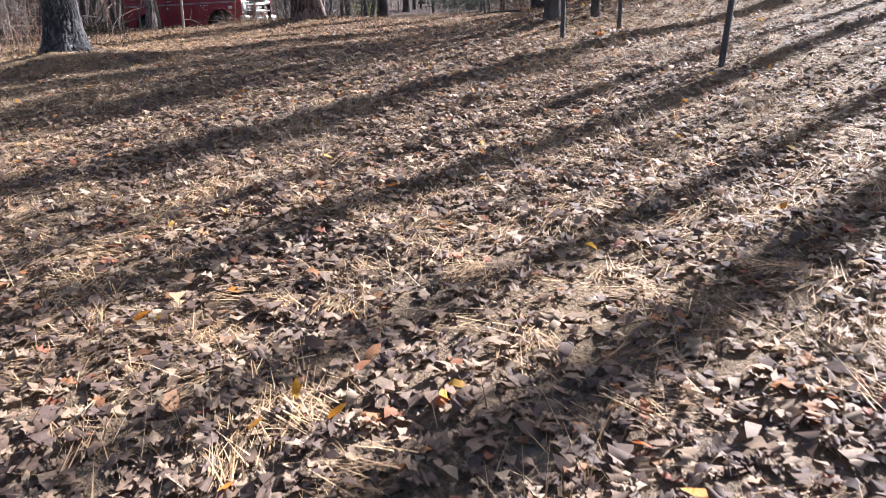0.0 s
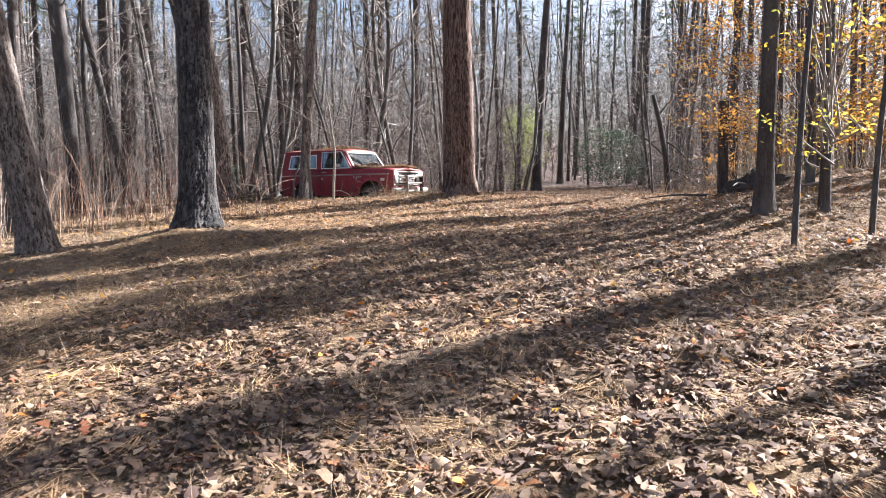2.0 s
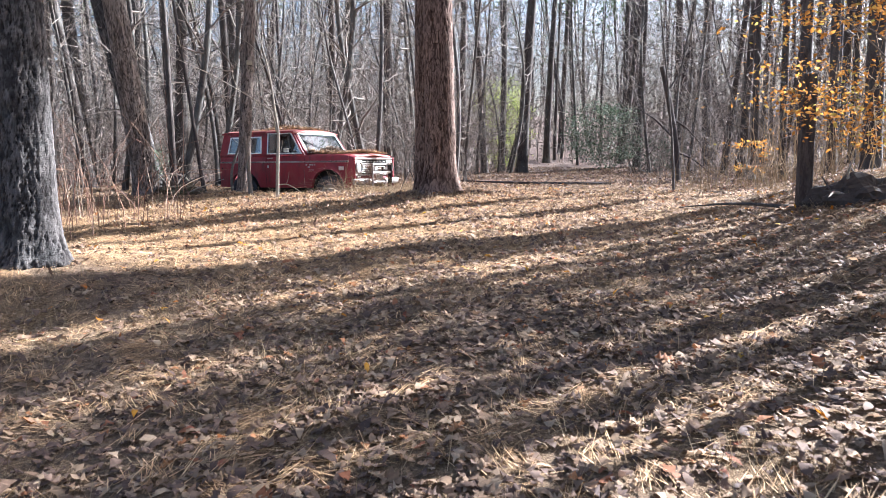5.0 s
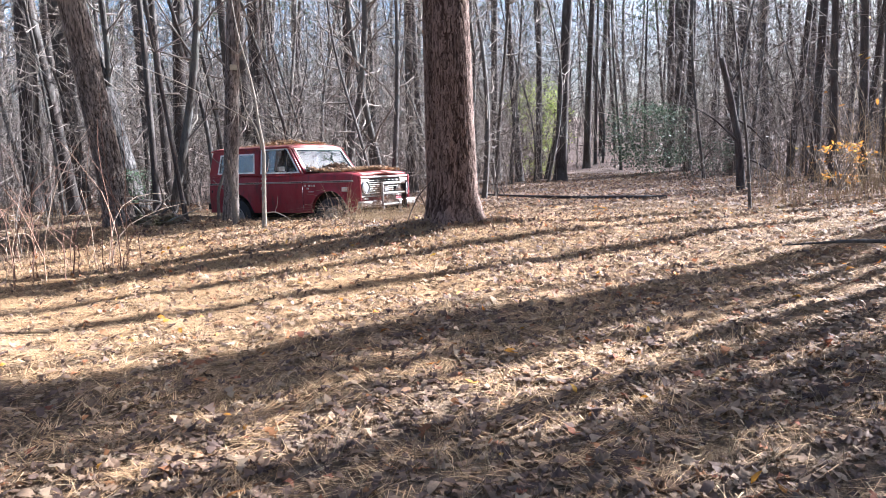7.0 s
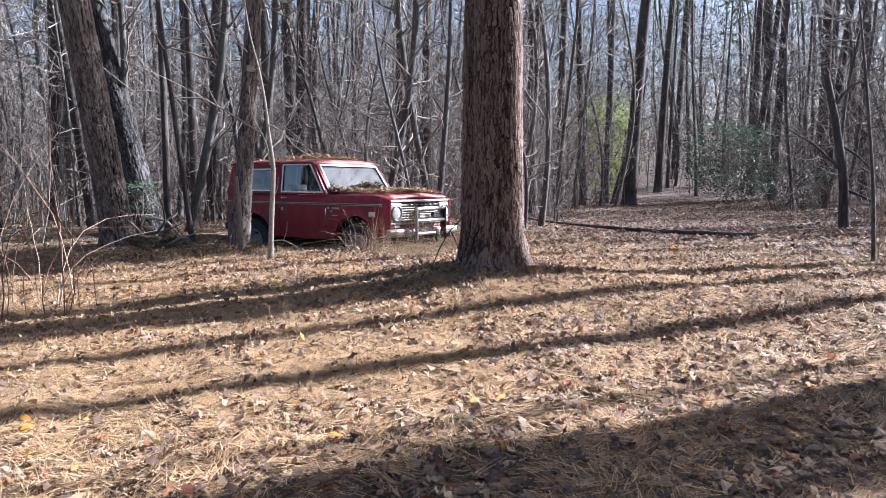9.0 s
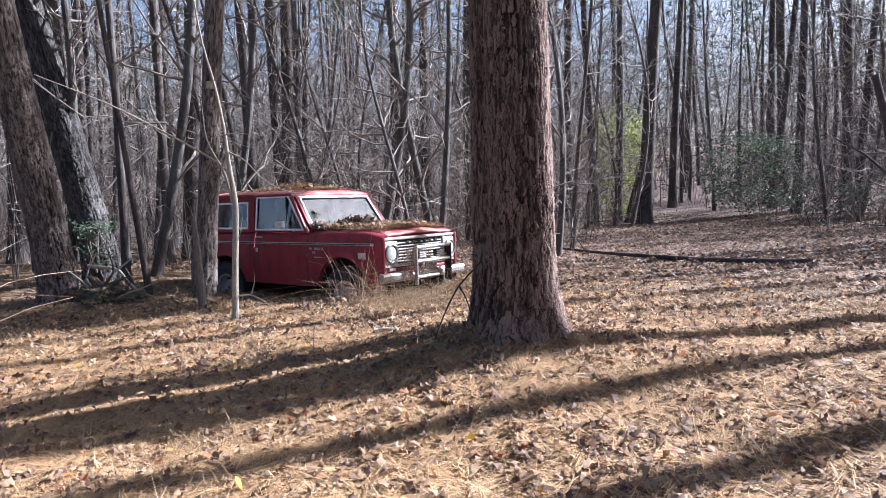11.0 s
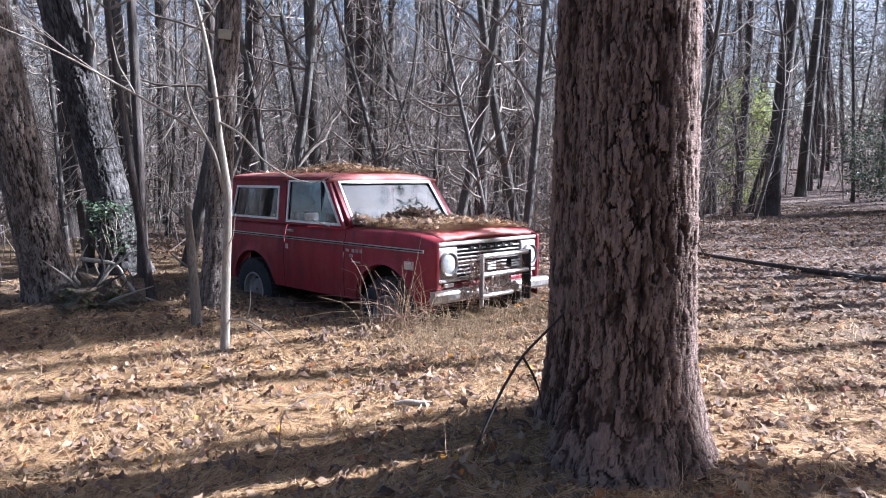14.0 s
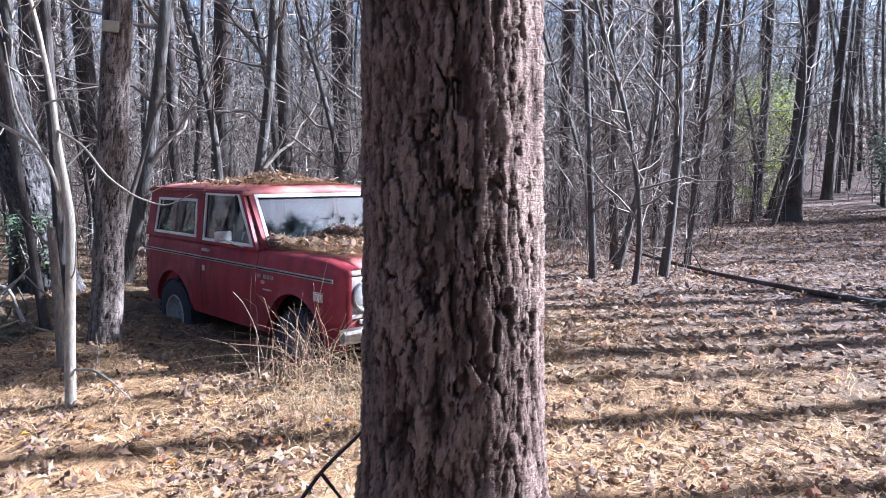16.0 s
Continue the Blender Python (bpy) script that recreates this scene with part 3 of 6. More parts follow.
# the great pine by the truck, two stems grown together
main_pine = tagged(thing("pine_tree", at_ground(3.64, -2.63, 0, 1, 0.03)), "huge old pine with deeply furrowed bark and two stems", "tree")
# two flat faces added to the shape so the sunlit rim starts sharply
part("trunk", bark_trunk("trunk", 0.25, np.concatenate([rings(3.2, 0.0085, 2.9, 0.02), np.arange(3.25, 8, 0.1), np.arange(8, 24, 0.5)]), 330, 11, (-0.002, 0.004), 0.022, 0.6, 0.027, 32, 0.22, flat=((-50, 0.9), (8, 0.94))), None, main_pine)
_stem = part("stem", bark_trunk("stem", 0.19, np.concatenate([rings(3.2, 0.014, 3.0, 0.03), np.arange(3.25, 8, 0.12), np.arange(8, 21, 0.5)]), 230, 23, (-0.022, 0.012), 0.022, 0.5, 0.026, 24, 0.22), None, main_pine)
_stem.location = (-0.38, 0.32, 0)
for _r0, _at, _s in ((0.2, (0, 0, 0), 5), (0.15, (-1.0, 0.68, 0), 9)):
    _p = trunk_path(23, 0, 0, 0.02, 30, _s) + np.array(_at)
    tagged(part("foliage", needle_crown(_p, 0.7, 2.4, 130, _s, M_NEEDLES_GREEN), None, main_pine), kind="stuff")

# other near pines with modelled bark
for _x, _y, _r, _lean, _seed, _lab, _fl in (
        (3.1, -9.4, 0.235, (0.0, 0.0), 31, "grey-barked pine with a flared root collar at the clearing's edge", 0.5),
        (-3.25, -2.75, 0.235, (0.05, -0.2), 41, "leaning pine with pale flaking bark beside broken roots", 0.35),
        (-4.75, -1.35, 0.27, (-0.12, -0.16), 51, "dark leaning pine with green vine at its foot", 0.3),
        (1.8, -10.9, 0.21, (-0.11, -0.09), 71, "leaning pine with pale flaking bark at the clearing's edge", 0.3),
        (-1.45, -1.85, 0.125, (0.05, 0.05), 61, "slim straight pine with a small board nailed to it", 0.25)):
    _t = tagged(thing("pine_tree", at_ground(_x, _y)), _lab, "tree")
    part("trunk", bark_trunk("trunk", _r, np.concatenate([rings(5, 0.02, 3.0, 0.05), np.arange(5.1, 9, 0.12), np.arange(9, 20, 0.6)]), 150 if _r > 0.2 else 90, _seed, _lean, 0.026, _fl, 0.03 if _r > 0.2 else 0.018, 24 if _r > 0.2 else 15, 0.26, mat=M_BARK_PALE if "pale" in _lab or _r < 0.2 else M_BARK_GREY_SHADED), None, _t)
    _p = trunk_path(20, _lean[0], _lean[1], 0.02, 30, _seed)
    tagged(part("foliage", needle_crown(_p, 0.68, 1.8, 90, _seed, M_NEEDLES_GREEN), None, _t), kind="stuff")

# hand-placed trees: x, y, base radius, height, lean x, lean y, bark
PLACED = [
    (10.17, -7.9, 0.09, 17, 0.004, 0.0, 0), (10.75, -7.85, 0.055, 13, 0.02, 0.02, 0),
    (3.62, -13.05, 0.17, 18, 0.0, 0.0, 0),
    (-3.3, 18.3, 0.27, 22, 0.05, 0.03, 0), (-4.8, 19.4, 0.16, 20, 0.01, 0.02, 0), (-4.2, 18.9, 0.12, 5.5, 0.17, 0.1, 0),
    (-8.0, 21.4, 0.19, 20, -0.01, 0.01, 0), (-4.9, 26.0, 0.2, 20, 0.04, 0.02, 0), (-8.0, 37.5, 0.22, 22, 0.02, 0, 0),
    (-3.9, -1.5, 0.065, 14, 0.0, -0.01, 0), (-6.9, 1.2, 0.1, 16, -0.02, 0, 0), (-2.3, -2.1, 0.042, 10, -0.09, -0.07, 0),
    (-7.8, 5.2, 0.2, 20, 0.02, 0.01, 0), (-9.3, 6.5, 0.22, 22, -0.02, 0, 0), (-6.0, 7.4, 0.15, 18, 0.0, 0.0, 0), (-11.0, 8.5, 0.24, 22, 0.02, 0, 0),
    (-5.2, 9.8, 0.17, 19, 0.01, 0.0, 0), (-3.6, 11.2, 0.14, 17, -0.01, 0.02, 0), (-8.4, 12.0, 0.2, 21, 0.0, 0.0, 0), (-12.5, 5.0, 0.2, 20, -0.03, 0, 0),
    (-10.5, 1.2, 0.21, 20, -0.05, -0.02, 0), (-8.2, -2.6, 0.17, 19, -0.04, 0, 0), (-7.2, -4.4, 0.14, 17, -0.07, -0.03, 0), (-12.0, -3.0, 0.2, 20, 0, 0, 0),
    (-5.6, -5.4, 0.16, 18, -0.05, -0.03, 0), (-1.5, -9.3, 0.11, 15, -0.05, 0.02, 1), (-4.5, -8.5, 0.2, 20, 0.01, 0, 0), (-9.0, -8.0, 0.17, 20, -0.02, 0, 0),
    (1.0, 22.5, 0.2, 20, 0.02, 0.02, 0), (2.2, 26.0, 0.24, 22, 0.02, 0.0, 0), (4.2, 23.0, 0.22, 21, -0.02, 0.02, 0), (6.5, 24.0, 0.12, 20, 0.03, 0, 0),
    (5.2, 30.0, 0.25, 22, 0.0, 0, 0), (8.5, 27.0, 0.22, 22, 0.02, 0, 0), (-1.5, 30.0, 0.2, 21, 0.03, 0, 0), (9.5, 17.0, 0.2, 20, 0.02, 0.02, 0),
    (12.4, -3.5, 0.18, 18, 0.02, 0.02, 0), 
    (-6.3, -3.4, 0.12, 17, -0.13, -0.09, 0), (-8.0, -0.6, 0.14, 18, -0.1, -0.07, 0), (-9.5, -4.5, 0.15, 18, -0.11, -0.08, 0), (-6.6, 3.2, 0.13, 17, -0.04, -0.02, 0), (-0.4, 25.0, 0.17, 19, 0.08, 0.05, 0), (3.2, 20.6, 0.16, 19, 0.06, 0.05, 0), (5.6, 17.5, 0.14, 20, 0.07, 0.06, 0), (7.9, 14.6, 0.1, 18, 0.1, 0.06, 0), (6.7, 13.4, 0.15, 19, 0.05, 0.05, 0), (-2.6, 34.0, 0.2, 20, 0.06, 0.03, 0), (0.8, 36.0, 0.22, 20, 0.05, 0.03, 0),
]
for _i, (_x, _y, _r, _h, _lx, _ly, _k) in enumerate(PLACED):
    _near = math.hypot(_x - 8, _y + 12) < 20
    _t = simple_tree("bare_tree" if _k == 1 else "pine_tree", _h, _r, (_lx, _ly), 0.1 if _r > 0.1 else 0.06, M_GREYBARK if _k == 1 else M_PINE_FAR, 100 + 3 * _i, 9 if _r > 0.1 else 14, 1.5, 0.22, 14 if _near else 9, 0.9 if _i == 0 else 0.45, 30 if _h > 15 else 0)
    _t.matrix_basis = at_ground(_x, _y)
    tagged(_t, ("grey slender bare tree in the undergrowth" if _k == 1 else ("slim dark pine with bare lower limbs" if _r < 0.17 else "tall straight pine with dark brown bark")), "tree", "bare trees of the wood" if _k == 1 else "pines of the wood")

# mostly unseen pines towards the sun, added for the shade they cast, by their offset across its direction: offset, way
# along it, radius, height, tufts, spread
SUN_SIDE = [
    (-1.2, 20.0, 0.14, 21, 330, 0.7), (-0.35, 15.0, 0.13, 20, 220, 1.2), (0.1, 20.0, 0.1, 20, 380, 0.6), (0.65, 20.5, 0.09, 20, 380, 0.5), (0.55, 12.5, 0.1, 19, 160, 1.0), (1.06, 14.0, 0.2, 19, 60, 0.8), (1.75, 14.5, 0.1, 20, 260, 1.2), (2.65, 13.0, 0.14, 20, 260, 1.2), (3.75, 14.0, 0.12, 20, 260, 1.2),
    (4.98, 11.0, 0.22, 20, 120, 0.9), (5.65, 13.0, 0.17, 21, 240, 0.9), (6.8, 12.0, 0.17, 21, 160, 0.8),
    (7.85, 10.0, 0.05, 19, 420, 0.55), (8.3, 11.0, 0.12, 19, 200, 0.5), (8.45, 14.0, 0.15, 19, 0, 0.6), (8.8, 21.0, 0.2, 21, 330, 0.55), (9.2, 15.5, 0.16, 20, 400, 0.55), (9.55, 13.5, 0.12, 19, 220, 0.35),
    (10.15, 13.0, 0.17, 19, 0, 0.5), (10.5, 19.0, 0.2, 21, 150, 0.5), (10.95, 14.5, 0.18, 20, 120, 0.5),
    (11.55, 16.0, 0.1, 18, 0, 0.5), (11.9, 20.0, 0.18, 21, 90, 0.45), (12.35, 13.5, 0.15, 19, 60, 0.5), (12.75, 17.0, 0.19, 21, 200, 0.45),
    (14.8, 13.0, 0.22, 21, 0, 0.5), (15.1, 18.0, 0.17, 20, 160, 0.3), (15.65, 14.0, 0.07, 19, 0, 0.5),
    (16.2, 12.0, 0.13, 18, 60, 0.5), (16.95, 11.5, 0.2, 19, 60, 0.6), (17.5, 14.0, 0.07, 17, 0, 0.6), (18.05, 13.0, 0.15, 20, 40, 0.6), (18.85, 10.0, 0.23, 21, 60, 0.8), (19.9, 12.0, 0.2, 20, 200, 0.8), (20.7, 15.0, 0.22, 21, 200, 1.0),
]
_sx, _sy = math.cos(radians(SUN_AZ)), math.sin(radians(SUN_AZ))
for _i, (_c, _s, _r, _h, _n, _w) in enumerate(SUN_SIDE):
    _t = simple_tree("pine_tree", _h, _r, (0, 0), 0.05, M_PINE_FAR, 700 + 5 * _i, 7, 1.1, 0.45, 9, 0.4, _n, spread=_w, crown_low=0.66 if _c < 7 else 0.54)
    _t.matrix_basis = at_ground(_c * _sy + _s * _sx, -_c * _sx + _s * _sy)
    tagged(_t, "slim dark pine with bare lower limbs" if _r < 0.17 else "tall straight pine with dark brown bark", "tree", "pines of the wood")

# pines and thin hardwoods further in, scattered
PROTO = []
for _i in range(5):
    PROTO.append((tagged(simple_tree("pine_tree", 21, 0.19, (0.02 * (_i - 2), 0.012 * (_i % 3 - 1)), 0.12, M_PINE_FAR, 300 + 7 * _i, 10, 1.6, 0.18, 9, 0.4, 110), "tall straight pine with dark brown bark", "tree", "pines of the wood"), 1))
for _i in range(5):
    PROTO.append((tagged(simple_tree("bare_tree", 10 + _i, 0.055 + 0.008 * _i, (0.04 * (_i - 2), 0.03 * (_i % 3 - 1)), 0.5, M_GREYBARK, 400 + 7 * _i, 40, 1.5, 0.06, 6, 0.3, 0, 4, 0.7), "thin leafless hardwood with grey bark", "tree", "bare trees of the wood"), 0))


def open_ground(x, y):
    """The clearing, the trail past the great pine and the truck's place."""
    if -4.4 < x < 2.2 and -4.5 < y < 2.0:
        return True
    if y < -1.5 and x > -2.5 - 0.25 * (y + 2) * (y < -9) and x < 11.6 and y > -30:
        return x > -0.2 * max(0.0, -y - 4) - 1.5 or y > -5
    cx = np.interp(y, (-2, 3, 8, 14, 20, 27), (5.6, 5.0, 2.6, 0.2, -1.5, -6.0))
    return -2 < y < 27 and abs(x - cx) < np.interp(y, (-2, 8, 14, 20, 27), (3.8, 3.6, 2.6, 2.0, 1.3))


_r = np.random.default_rng(5)
_done = [(a[0], a[1]) for a in PLACED] + [(3.7, -2.6), (3.1, -9.4), (-3.2, -2.7), (-4.7, -1.3), (-1.4, -1.8), (1.8, -10.9)]
_want = [(1, 62), (0, 105)]
for _kind, _n in _want:
    _made = 0
    _pool = [o for o, k in PROTO if k == _kind]
    _first = list(_pool)
    while _made < _n:
        _az = _r.uniform(-8, 200) if _kind else _r.uniform(20, 200)
        _d = (_r.uniform(9, 55) if _kind else _r.uniform(4, 34))
        _x, _y = 1 + _d * math.cos(radians(_az)), -1 + _d * math.sin(radians(_az))
        if open_ground(_x, _y) or min((_x - a) ** 2 + (_y - b) ** 2 for a, b in _done) < (1.2 if _kind else 0.35):
            continue
        if _y < -2 and -2 < _x < 12:
            continue
        if _x > 3 and -1.0 < _sy * _x - _sx * _y < 22 and _sx * _x + _sy * _y > 3:
            continue
        _off, _way = _sy * _x - _sx * _y, _sx * _x + _sy * _y
        if (-13.6 < _off < -9.4 and _way > 17.5) or (-18.6 < _off < -16.0 and _way > 15.5):
            continue
        _done.append((_x, _y))
        _m = at_ground(_x, _y, _r.uniform(0, 360), _r.uniform(0.7, 1.25))
        if _first:
            _first.pop().matrix_basis = _m
        else:
            copy_thing(_pool[int(_r.integers(len(_pool)))], _m)
        _made += 1

# ---- far woods and brush ----
def far_woods():
    r = np.random.default_rng(77)
    s = Soup()
    made = 0
    while made < 520:
        az, d = r.uniform(-10, 215), r.uniform(38, 115)
        x, y = 1 + d * math.cos(radians(az)), -1 + d * math.sin(radians(az))
        h, r0 = r.uniform(14, 24), r.uniform(0.07, 0.24)
        p = trunk_path(h, r.normal(0.01, 0.05), r.normal(0, 0.05), 0.35, 7, int(r.integers(1e6))) + [x, y, float(gz(x, y))]
        s.add(*tube(p, r0 * np.linspace(1, 0.35, 7), 5))
        made += 1
    return tagged(new("far_woods", s.mesh("far_woods", M_PINE_FAR)), "dense far stand of bare brown trunks", "woods", kind="stuff")


def brush(name, count, region, hmin, hmax, seed, mat, label, forks=3, thick=0.009):
    r = np.random.default_rng(seed)
    s = Soup()
    made = 0
    while made < count:
        x, y = region(r)
        if open_ground(x, y):
            continue
        z = float(gz(x, y))
        h = r.uniform(hmin, hmax)
        n = 6
        t = np.linspace(0, 1, n)[:, None]
        lean = r.normal(0, 0.16, 2)
        p = np.array([x, y, z - 0.05]) + np.concatenate([lean[0] * h * t ** 1.5, lean[1] * h * t ** 1.5, h * t], 1) + np.cumsum(r.normal(0, 0.035 * h ** 0.5, (n, 3)), 0) * (t > 0)
        r0 = thick * r.uniform(0.6, 1.5) * (0.5 + 0.35 * h ** 0.5)
        s.add(*tube(p, np.linspace(r0, r0 * 0.35, n), 4))
        for _ in range(forks):
            k = r.integers(1, n)
            d = np.array([*r.normal(0, 0.6, 2), r.uniform(0.2, 1.0)])
            L = h * r.uniform(0.15, 0.45)
            q = np.linspace(0, 1, 4)[:, None]
            s.add(*tube(p[k] + d * L * q + np.array([0, 0, 0.2]) * L * q * q + r.normal(0, 0.04 * L, (4, 3)) * (q > 0), np.linspace(r0 * 0.55, r0 * 0.25, 4), 3))
        made += 1
    return tagged(new(name, s.mesh(name, mat)), label, "undergrowth", kind="stuff")


def ring_region(d0, d1, a0, a1):
    def pick(r):
        az, d = r.uniform(a0, a1), math.sqrt(r.uniform(d0 * d0, d1 * d1))
        return 1 + d * math.cos(radians(az)), -1 + d * math.sin(radians(az))
    return pick


far_woods()
brush("far_brush", 1900, ring_region(22, 60, 20, 200), 2.0, 7.5, 81, M_TWIG, "grey tangle of leafless saplings deep in the wood", 3, 0.014)
brush("brush", 1500, ring_region(6, 24, 60, 205), 0.6, 4.0, 82, M_TWIG, "thin leafless undergrowth stems behind the truck", 4, 0.008)
brush("brush", 420, lambda r: (r.uniform(-9, 1.2), r.uniform(-14, -4.5)), 0.5, 3.2, 83, M_TWIG, "tangled dry brush at the clearing's edge", 5, 0.008)
brush("brush", 420, lambda r: (r.uniform(7.5, 16), r.uniform(-4, 14)), 0.4, 2.6, 84, M_STRAWSTEM, "pale dry weeds and stems along the bank", 4, 0.007)


def twig_haze(name, count, d0, d1, a0, a1, z_top, size, seed, mat, label, low=0.0):
    """Fine bare twigs as slivers, thick in the distance."""
    r = np.random.default_rng(seed)
    az, d = r.uniform(a0, a1, count), np.sqrt(r.uniform(d0 * d0, d1 * d1, count))
    x, y = 1 + d * np.cos(np.radians(az)), -1 + d * np.sin(np.radians(az))
    keep = np.array([not open_ground(a, b) for a, b in zip(x, y)])
    x, y, d = x[keep], y[keep], d[keep]
    n = len(x)
    z = gz(x, y) + low + r.beta(1.1, 1.6, n) * z_top
    v = r.normal(0, 0.75, (n, 3)) + np.array([0, 0, 0.6])
    v /= np.linalg.norm(v, axis=1)[:, None]
    L = size * r.uniform(0.4, 1.5, (n, 1))
    side = np.cross(v, np.stack([np.cos(r.uniform(0, 6.28, n)), np.sin(r.uniform(0, 6.28, n)), 0 * z], -1))
    side /= np.linalg.norm(side, axis=1)[:, None] + 1e-6
    w = (0.0045 + 0.00035 * d)[:, None] * r.uniform(0.5, 1.4, (n, 1))
    c = np.stack([x, y, z], -1)
    V = np.stack([c - side * w, c + side * w, c + v * L + r.normal(0, 0.1, (n, 3)) * L], 1)
    return tagged(new(name, big_mesh(name, V.reshape(-1, 3), np.arange(3 * n).reshape(-1, 3), mat)), label, "twigs", kind="stuff")


twig_haze("far_twigs", 165000, 25, 85, 20, 205, 17.0, 1.5, 91, M_TWIGHAZE, "grey-brown haze of bare twigs in the far wood")
twig_haze("twigs", 60000, 6, 27, 55, 208, 7.0, 0.6, 92, M_TWIGHAZE, "fine bare twigs among the trunks")
twig_haze("pine_sprays", 26000, 30, 85, 20, 205, 14.0, 0.9, 93, M_NEEDLES_GREEN, "dark green pine sprays high in the far wood", 6.0)

# ---- the red off-road wagon ----
def prism(outline, y0, y1):
    """A flat outline in x, z given depth along y; outline counter-clockwise."""
    bm = bmesh.new()
    a = [bm.verts.new((x, y0, z)) for x, z in outline]
    b = [bm.verts.new((x, y1, z)) for x, z in outline]
    n = len(outline)
    bm.faces.new(a)
    bm.faces.new(b[::-1])
    for i in range(n):
        bm.faces.new((a[i], b[i], b[(i + 1) % n], a[(i + 1) % n]))
    bmesh.ops.recalc_face_normals(bm, faces=bm.faces)
    return bm


def box(lo, hi, bevel=0.0, segs=2):
    bm = bmesh.new()
    bmesh.ops.create_cube(bm, size=1)
    for v in bm.verts:
        v.co = Vector([lo[i] + (v.co[i] + 0.5) * (hi[i] - lo[i]) for i in range(3)])
    if bevel:
        bmesh.ops.bevel(bm, geom=bm.edges[:], offset=bevel, segments=segs, profile=0.5, affect="EDGES")
    return bm


def bar(points, radius, sides=10):
    v, f = tube(points, [radius] * len(points), sides)
    bm = bmesh.new()
    vs = [bm.verts.new(p) for p in v]
    for q in f:
        bm.faces.new([vs[i] for i in q])
    n = len(points)
    bm.faces.new(vs[:sides][::-1])
    bm.faces.new(vs[(n - 1) * sides:])
    bmesh.ops.recalc_face_normals(bm, faces=bm.faces)
    return bm


def lathe_y(profile, centre, segs=40):
    """Turns a closed profile of (radius, y) round an axle along y."""
    bm = bmesh.new()
    ringv = []
    for k in range(segs):
        a = 2 * math.pi * k / segs
        ringv.append([bm.verts.new((centre[0] + r * math.cos(a), centre[1] + y, centre[2] + r * math.sin(a))) for r, y in profile])
    m = len(profile)
    for k in range(segs):
        p, q = ringv[k], ringv[(k + 1) % segs]
        for i in range(m):
            bm.faces.new((p[i], q[i], q[(i + 1) % m], p[(i + 1) % m]))
    bmesh.ops.recalc_face_normals(bm, faces=bm.faces)
    return bm


def smooth_part(ob, angle=40):
    for poly in ob.data.polygons:
        poly.use_smooth = True
    ob.data.set_sharp_from_angle(angle=radians(angle))
    return ob


def thick(ob, t, offset=-1):
    m = ob.modifiers.new("thickness", "SOLIDIFY")
    m.thickness, m.offset = t, offset
    return ob


def window_ring(outer, inner, plane, name, mat, parent, depth=0.03):
    """A panel with an opening: outer and inner outlines of as many corners, each (x, z); plane gives y."""
    bm = bmesh.new()
    o = [bm.verts.new((x, plane(z), z)) for x, z in outer]
    i = [bm.verts.new((x, plane(z), z)) for x, z in inner]
    n = len(outer)
    for k in range(n):
        bm.faces.new((o[k], o[(k + 1) % n], i[(k + 1) % n], i[k]))
    bmesh.ops.subdivide_edges(bm, edges=bm.edges[:], cuts=1, use_grid_fill=True)
    return thick(part(name, bm, mat, parent), depth, 0)


def outset(poly, d):
    """Moves each corner of a convex outline outwards by d."""
    cx, cz = sum(p[0] for p in poly) / len(poly), sum(p[1] for p in poly) / len(poly)
    out = []
    n = len(poly)
    for k in range(n):
        p0, p1, p2 = Vector(poly[k - 1]), Vector(poly[k]), Vector(poly[(k + 1) % n])
        e1, e2 = (p1 - p0).normalized(), (p2 - p1).normalized()
        n1, n2 = Vector((e1.y, -e1.x)), Vector((e2.y, -e2.x))
        if n1.dot(p1 - Vector((cx, cz))) < 0:
            n1.negate()
        if n2.dot(p1 - Vector((cx, cz))) < 0:
            n2.negate()
        b = (n1 + n2).normalized()
        out.append(tuple(p1 + b * d / max(0.4, b.dot(n1))))
    return out


def paint_build(base, faded, grime, fade, rough):
    def build(nt, p):
        v = coords(nt)
        blot = noise_tex(nt, v, 2.2, 5, 0.65, 0.4)
        stain = noise_tex(nt, coords(nt, (3.0, 3.0, 1.0)), 2.6, 6, 0.7)
        speck = noise_tex(nt, v, 60, 4, 0.7)
        col = mix(nt, ramp(nt, blot, [(0.5 - fade, (0, 0, 0)), (0.75 - fade * 0.5, (1, 1, 1))]), base, faded)
        col = mix(nt, ramp(nt, stain, [(0.52, (0, 0, 0)), (0.68, (0.75, 0.75, 0.75))]), col, grime)
        col = mix(nt, ramp(nt, speck, [(0.62, (0, 0, 0)), (0.72, (0.7, 0.7, 0.7))]), col, (0.2, 0.1, 0.06))
        nt.links.new(col, p.inputs["Base Color"])
        nt.links.new(ramp(nt, stain, [(0.3, (rough, rough, rough)), (0.7, (0.8, 0.8, 0.8))]), p.inputs["Roughness"])
        bump(nt, p, speck, 0.06, 0.003)
    return build


M_PAINT = material("weathered_red_paint", paint_build((0.235, 0.011, 0.02), (0.25, 0.035, 0.04), (0.085, 0.036, 0.038), 0.03, 0.42))
M_PAINT_TOP = material("bleached_red_paint", paint_build((0.36, 0.05, 0.05), (0.52, 0.22, 0.18), (0.34, 0.16, 0.09), 0.16, 0.5))
M_CHROME = plain("dull_chrome", (0.42, 0.39, 0.36), 0.42, 0.7, 22, 0.6, 0.3)
M_WHITE = plain("old_white_trim", (0.38, 0.35, 0.31), 0.55, 0.1, 20, 0.6, 0.15)
M_TRIM = plain("bright_window_trim", (0.72, 0.71, 0.69), 0.3, 0.5, 14, 0.3, 0.1)
